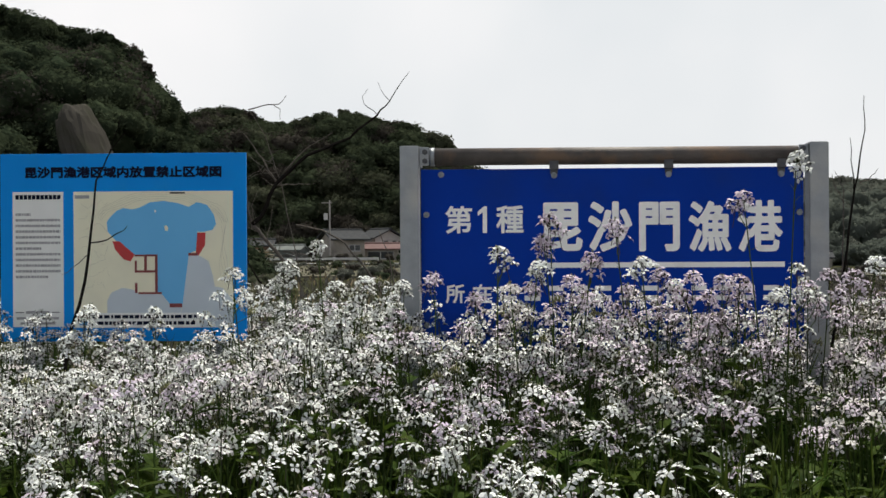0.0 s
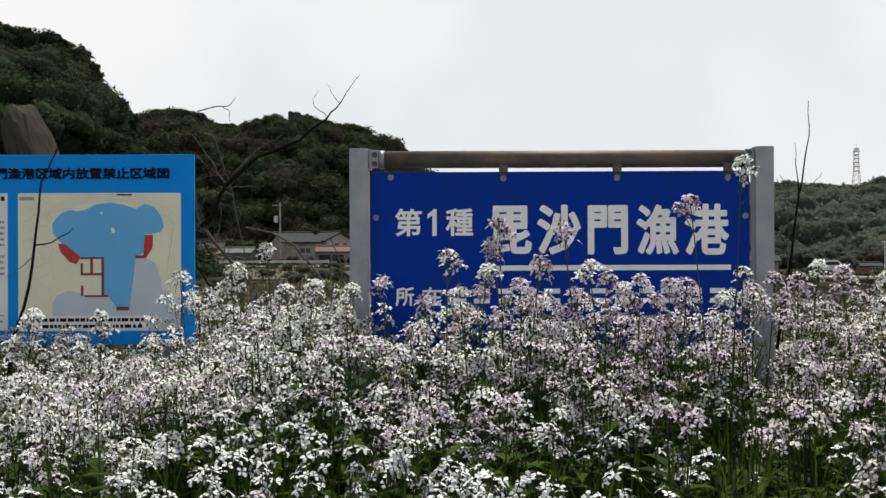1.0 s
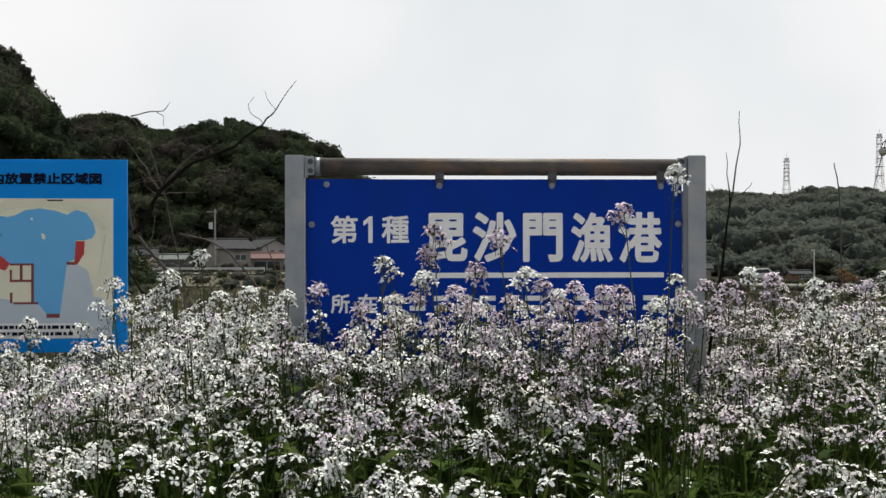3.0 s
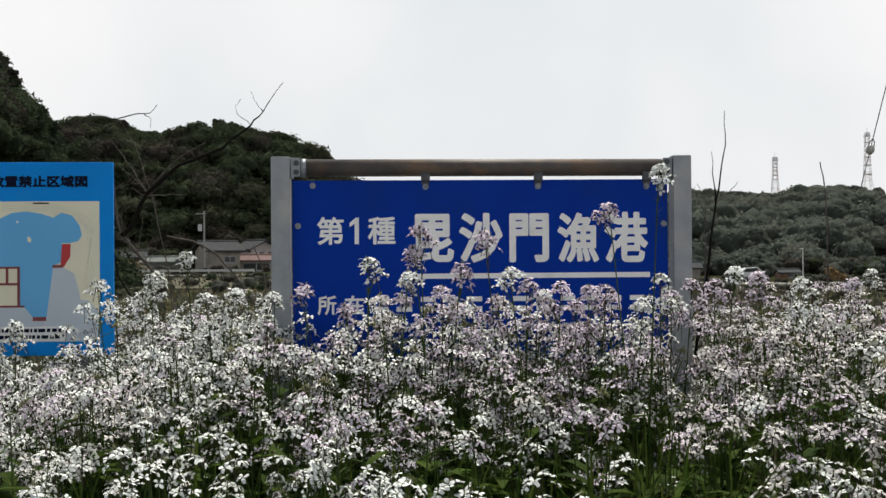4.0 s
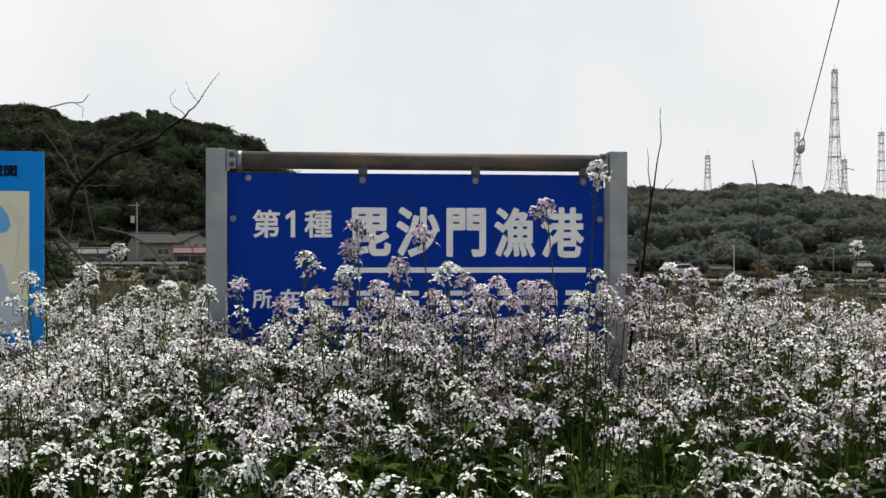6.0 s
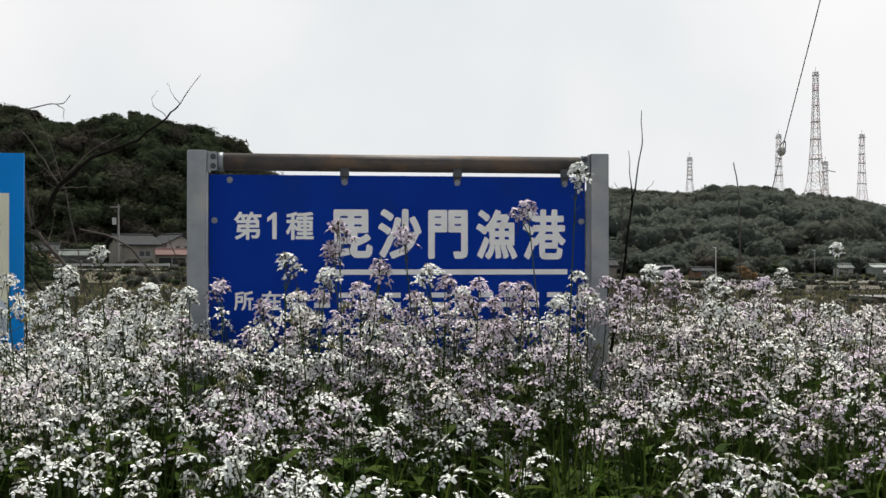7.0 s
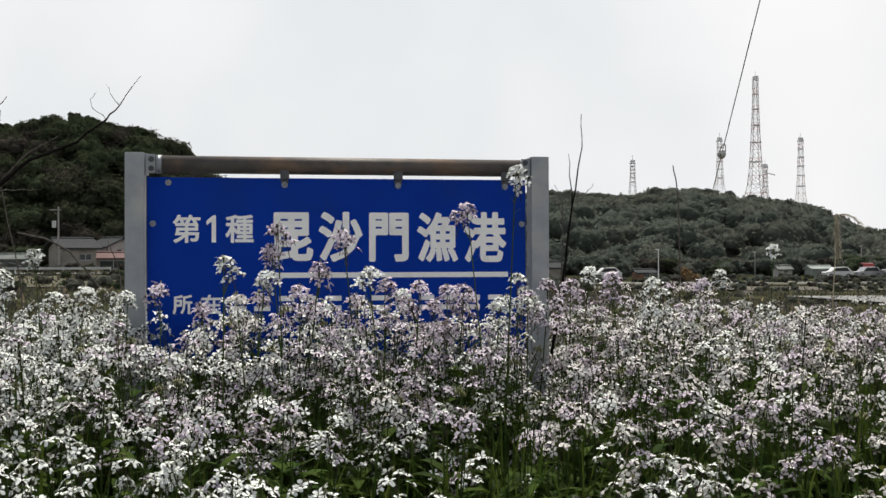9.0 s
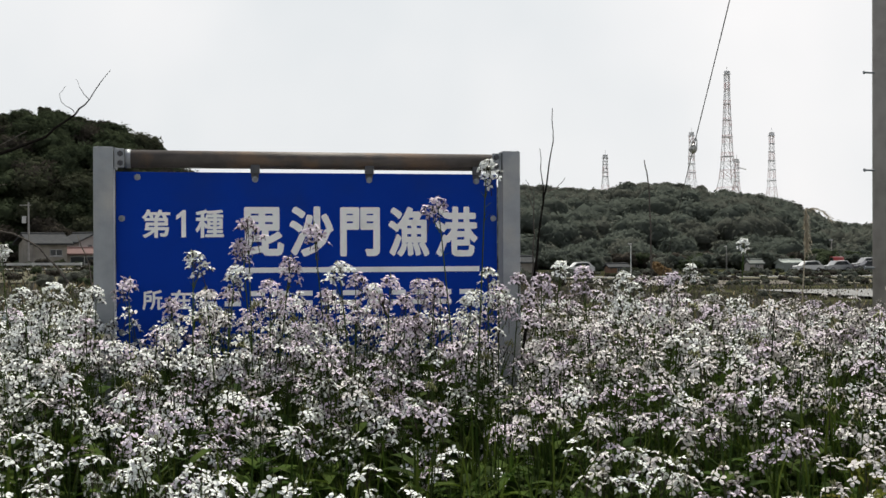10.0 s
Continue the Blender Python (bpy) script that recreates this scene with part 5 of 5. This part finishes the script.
TALL += [(-1.388, 4.9, 1.445, 0), (-1.116, 4.6, 1.36, 0), (-1.733, 5.2, 1.404, 0), (2.065, 6.5, 1.417, 0), (2.374, 6.5, 1.556, 0), (-0.37, 4.0, 1.37, 2), (0.925, 4.9, 1.401, 1)]
TALL += [(-0.33, 4.45, 1.36, 1), (-0.12, 4.4, 1.33, 1), (0.03, 4.5, 1.35, 1), (0.20, 4.45, 1.37, 0), (0.32, 4.35, 1.33, 1), (0.46, 4.5, 1.36, 1), (0.57, 4.4, 1.34, 0), (0.70, 4.6, 1.36, 1), (-0.55, 4.5, 1.32, 1), (0.80, 4.7, 1.40, 1)]
TALL += [(1.1, 4.9, 1.43, 1), (1.32, 5.1, 1.40, 0), (-0.86, 4.7, 1.36, 0), (-1.0, 4.6, 1.38, 0), (1.6, 5.3, 1.39, 1)]
TALL += [(-2.147, 4.59, 1.266, 0), (-1.868, 4.59, 1.255, 0), (-1.678, 4.99, 1.407, 0), (-2.172, 4.59, 1.231, 0), (-1.391, 4.79, 1.434, 0)]


def tall_stem(x, y, z, tint, seed):
    r = random.Random(seed)
    ob = thing("wild_radish", "single tall wild radish stem topped by a flower head", "flowering plant", None, "tall flower stems")
    foot = level(x, y)
    bx, by = x + r.uniform(-0.12, 0.12), y + r.uniform(-0.1, 0.1)
    pts = [(bx, by, foot - 0.05), (bx + (x - bx) * 0.4, by + (y - by) * 0.4, foot + (z - foot) * 0.5), (x - (x - bx) * 0.12, y, z - 0.12), (x, y, z)]
    s = Shape().tube(pts, [0.004, 0.003, 0.0022, 0.0015], 5, 0, False)
    for i in range(5):
        p = Vector(pts[2]).lerp(Vector(pts[3]), r.uniform(-0.9, 0.7))
        d = Vector((r.uniform(-1, 1), r.uniform(-1, 1), r.uniform(0.4, 1))).normalized()
        s.tube([p, p + d * r.uniform(0.02, 0.04)], [0.0012, 0.0008], 3, 0, False)
    part("stem", s, M_STEM, ob)
    fh = part("flower_head", HEADS[tint, r.randrange(4, 6)], [], ob)
    fh.matrix_basis = pose(x, y, z, r.uniform(-15, 15), r.uniform(-15, 15), r.uniform(0, 360))
    full = z < 1.44 and not -0.8 < x < -0.45
    for i in range(4 if full else 1):
        drop, w = r.uniform(0.05, 0.17) if full else 0.035, r.uniform(0, 6.28)
        at = Vector((x + math.cos(w) * drop * 0.7, y + math.sin(w) * drop * 0.6, z - drop))
        root = Vector(pts[2]).lerp(Vector(pts[3]), 0.3) - Vector((0, 0, drop * 0.9))
        part("side_stem", Shape().tube([root, root.lerp(at, 0.6) - Vector((0, 0, 0.01)), at], [0.0018, 0.0015, 0.0011], 4, 0, False), M_STEM, ob)
        fh = part("flower_head", HEADS[tint, r.randrange(4)], [], ob)
        fh.matrix_basis = pose(*at, r.uniform(-25, 25), r.uniform(-25, 25), r.uniform(0, 360))


for i, (x, y, z, tint) in enumerate(TALL):
    tall_stem(x, y, z, tint, 50 + i)

flower_mass(mass)


# ---- yellow-green weeds and long bent stalks ----
def weed_clump(x, y, height, seed):
    ob = thing("weed_clump", "leafy yellow-green weed among the flowers", "weed", pose(x, y, level(x, y)), "yellow-green weeds")
    stem, leaves, _ = plant_plan(seed, 0, height, 44)
    part("stem", stem, M_STEM, ob)
    part("leaves", leaves, M_WEED, ob)


for i, (x, y, height) in enumerate(((1.30, 2.86, 0.82), (1.40, 2.95, 0.86), (1.47, 3.12, 0.9), (1.35, 3.05, 0.8))):
    weed_clump(x, y, height, 700 + i)


def bent_stalk(x, y, z, way, seed):
    r = random.Random(seed)
    foot = Vector((x, y, level(x, y) - 0.03))
    tip = Vector((x + way, y + r.uniform(-0.15, 0.15), z))
    mid = foot.lerp(tip, 0.55) + Vector((-way * 0.12, 0, 0.16))
    pts = [foot.lerp(mid, q).lerp(mid.lerp(tip, q), q) for q in (0, 0.2, 0.4, 0.6, 0.8, 1)]
    ob = thing("bent_stalk", "long bent green flower stalk", "stalk", None, "bent stalks")
    part("stem", Shape().tube(pts, [0.004, 0.0036, 0.0032, 0.0028, 0.0022, 0.0014], 5), M_GRASS, ob, smooth=True)


rb = random.Random(61)
for i in range(14):
    y = rb.uniform(2.7, 3.7)
    bent_stalk(y * rb.uniform(0.02, 0.24), y, rb.uniform(0.85, 1.02), rb.choice((-1, 1)) * rb.uniform(0.25, 0.5), 80 + i)


# ---- grass between the flowers ----
def grass():
    g = np.random.default_rng(21)
    n = 24000
    yy = g.uniform(1.3, 7.0, n)
    xx = g.uniform(-1, 1, n) * (0.42 * yy + 2.0)
    green = np.array([sparse(a, b) for a, b in zip(xx, yy)])
    keep = g.random(n) < 0.3 + 0.7 * green
    xx, yy = xx[keep], yy[keep]
    zz = np.array([level(a, b) for a, b in zip(xx, yy)])
    top = np.array([canopy(a, b) for a, b in zip(xx, yy)]) - zz
    n = len(xx)
    h = top * g.uniform(0.5, 0.97, n)
    a = g.uniform(0, 6.28, n)
    lean = g.uniform(0.05, 0.35, n) * h
    w = g.uniform(0.003, 0.008, n)
    side = np.stack([-np.sin(a), np.cos(a), a * 0], 1) * w[:, None]
    d = np.stack([np.cos(a) * lean, np.sin(a) * lean, a * 0], 1)
    foot = np.stack([xx, yy, zz - 0.02], 1)
    up = np.stack([a * 0, a * 0, h], 1)
    P = [foot - side, foot + side, foot + d * 0.25 + up * 0.55 - side * 0.8, foot + d * 0.25 + up * 0.55 + side * 0.8, foot + d * 0.6 + up * 0.85 - side * 0.5, foot + d * 0.6 + up * 0.85 + side * 0.5, foot + d + up]
    V = np.stack(P, 1).reshape(-1, 3)
    o = (np.arange(n) * 7)[:, None]
    q = np.concatenate([o + [0, 1, 3, 2], o + [2, 3, 5, 4]], 0)
    t = o + [4, 5, 6]
    flat = np.concatenate([q.ravel(), t.ravel()])
    sizes = np.concatenate([np.full(len(q), 4), np.full(len(t), 3)])
    slot = (g.random(n) < 0.015).astype(int)
    me = fast_mesh("grass", V, flat, sizes, np.concatenate([slot, slot, slot]), [M_GRASS, M_DRY])
    lone("grass", me, [], "tall green grass blades between the flower stems", "grass", "stuff")


grass()


# ---- rough tufts on the flat land ----
def tufts():
    g = np.random.default_rng(31)
    n = 30000
    yy = 10 + 120 * g.random(n) ** 1.3
    xx = yy * g.uniform(-0.6, 0.55, n)
    keep = ~((xx > 17) & (xx < 61) & (yy > 37) & (yy < 63)) & ~((yy > 111) & (yy < 119) & (xx < 21))
    xx, yy = xx[keep], yy[keep]
    n = len(xx)
    zz = np.array([level(a, b) for a, b in zip(xx, yy)])
    h = g.uniform(0.08, 0.34, n)
    a = g.uniform(0, 6.28, n)
    w = g.uniform(0.012, 0.05, n) * (0.5 + yy / 60)
    side = np.stack([np.cos(a), np.sin(a) * 0.5, a * 0], 1) * w[:, None]
    foot = np.stack([xx, yy, zz - 0.03], 1)
    top = np.stack([g.normal(0, 0.1, n), g.normal(0, 0.1, n), h], 1)
    V = np.stack([foot - side, foot + side, foot + side * 0.7 + top * 0.7, foot + top, foot - side * 0.8 + top * 0.6], 1).reshape(-1, 3)
    slot = g.choice([0, 0, 0, 1, 1, 1, 1, 2], n)
    me = fast_mesh("rough_grass", V, np.arange(5 * n), np.full(n, 5), slot, [M_VERGE, M_FIELD, M_DRY])
    lone("rough_grass", me, [], "tufts of rough olive and dry grass", "grass", "stuff")


tufts()
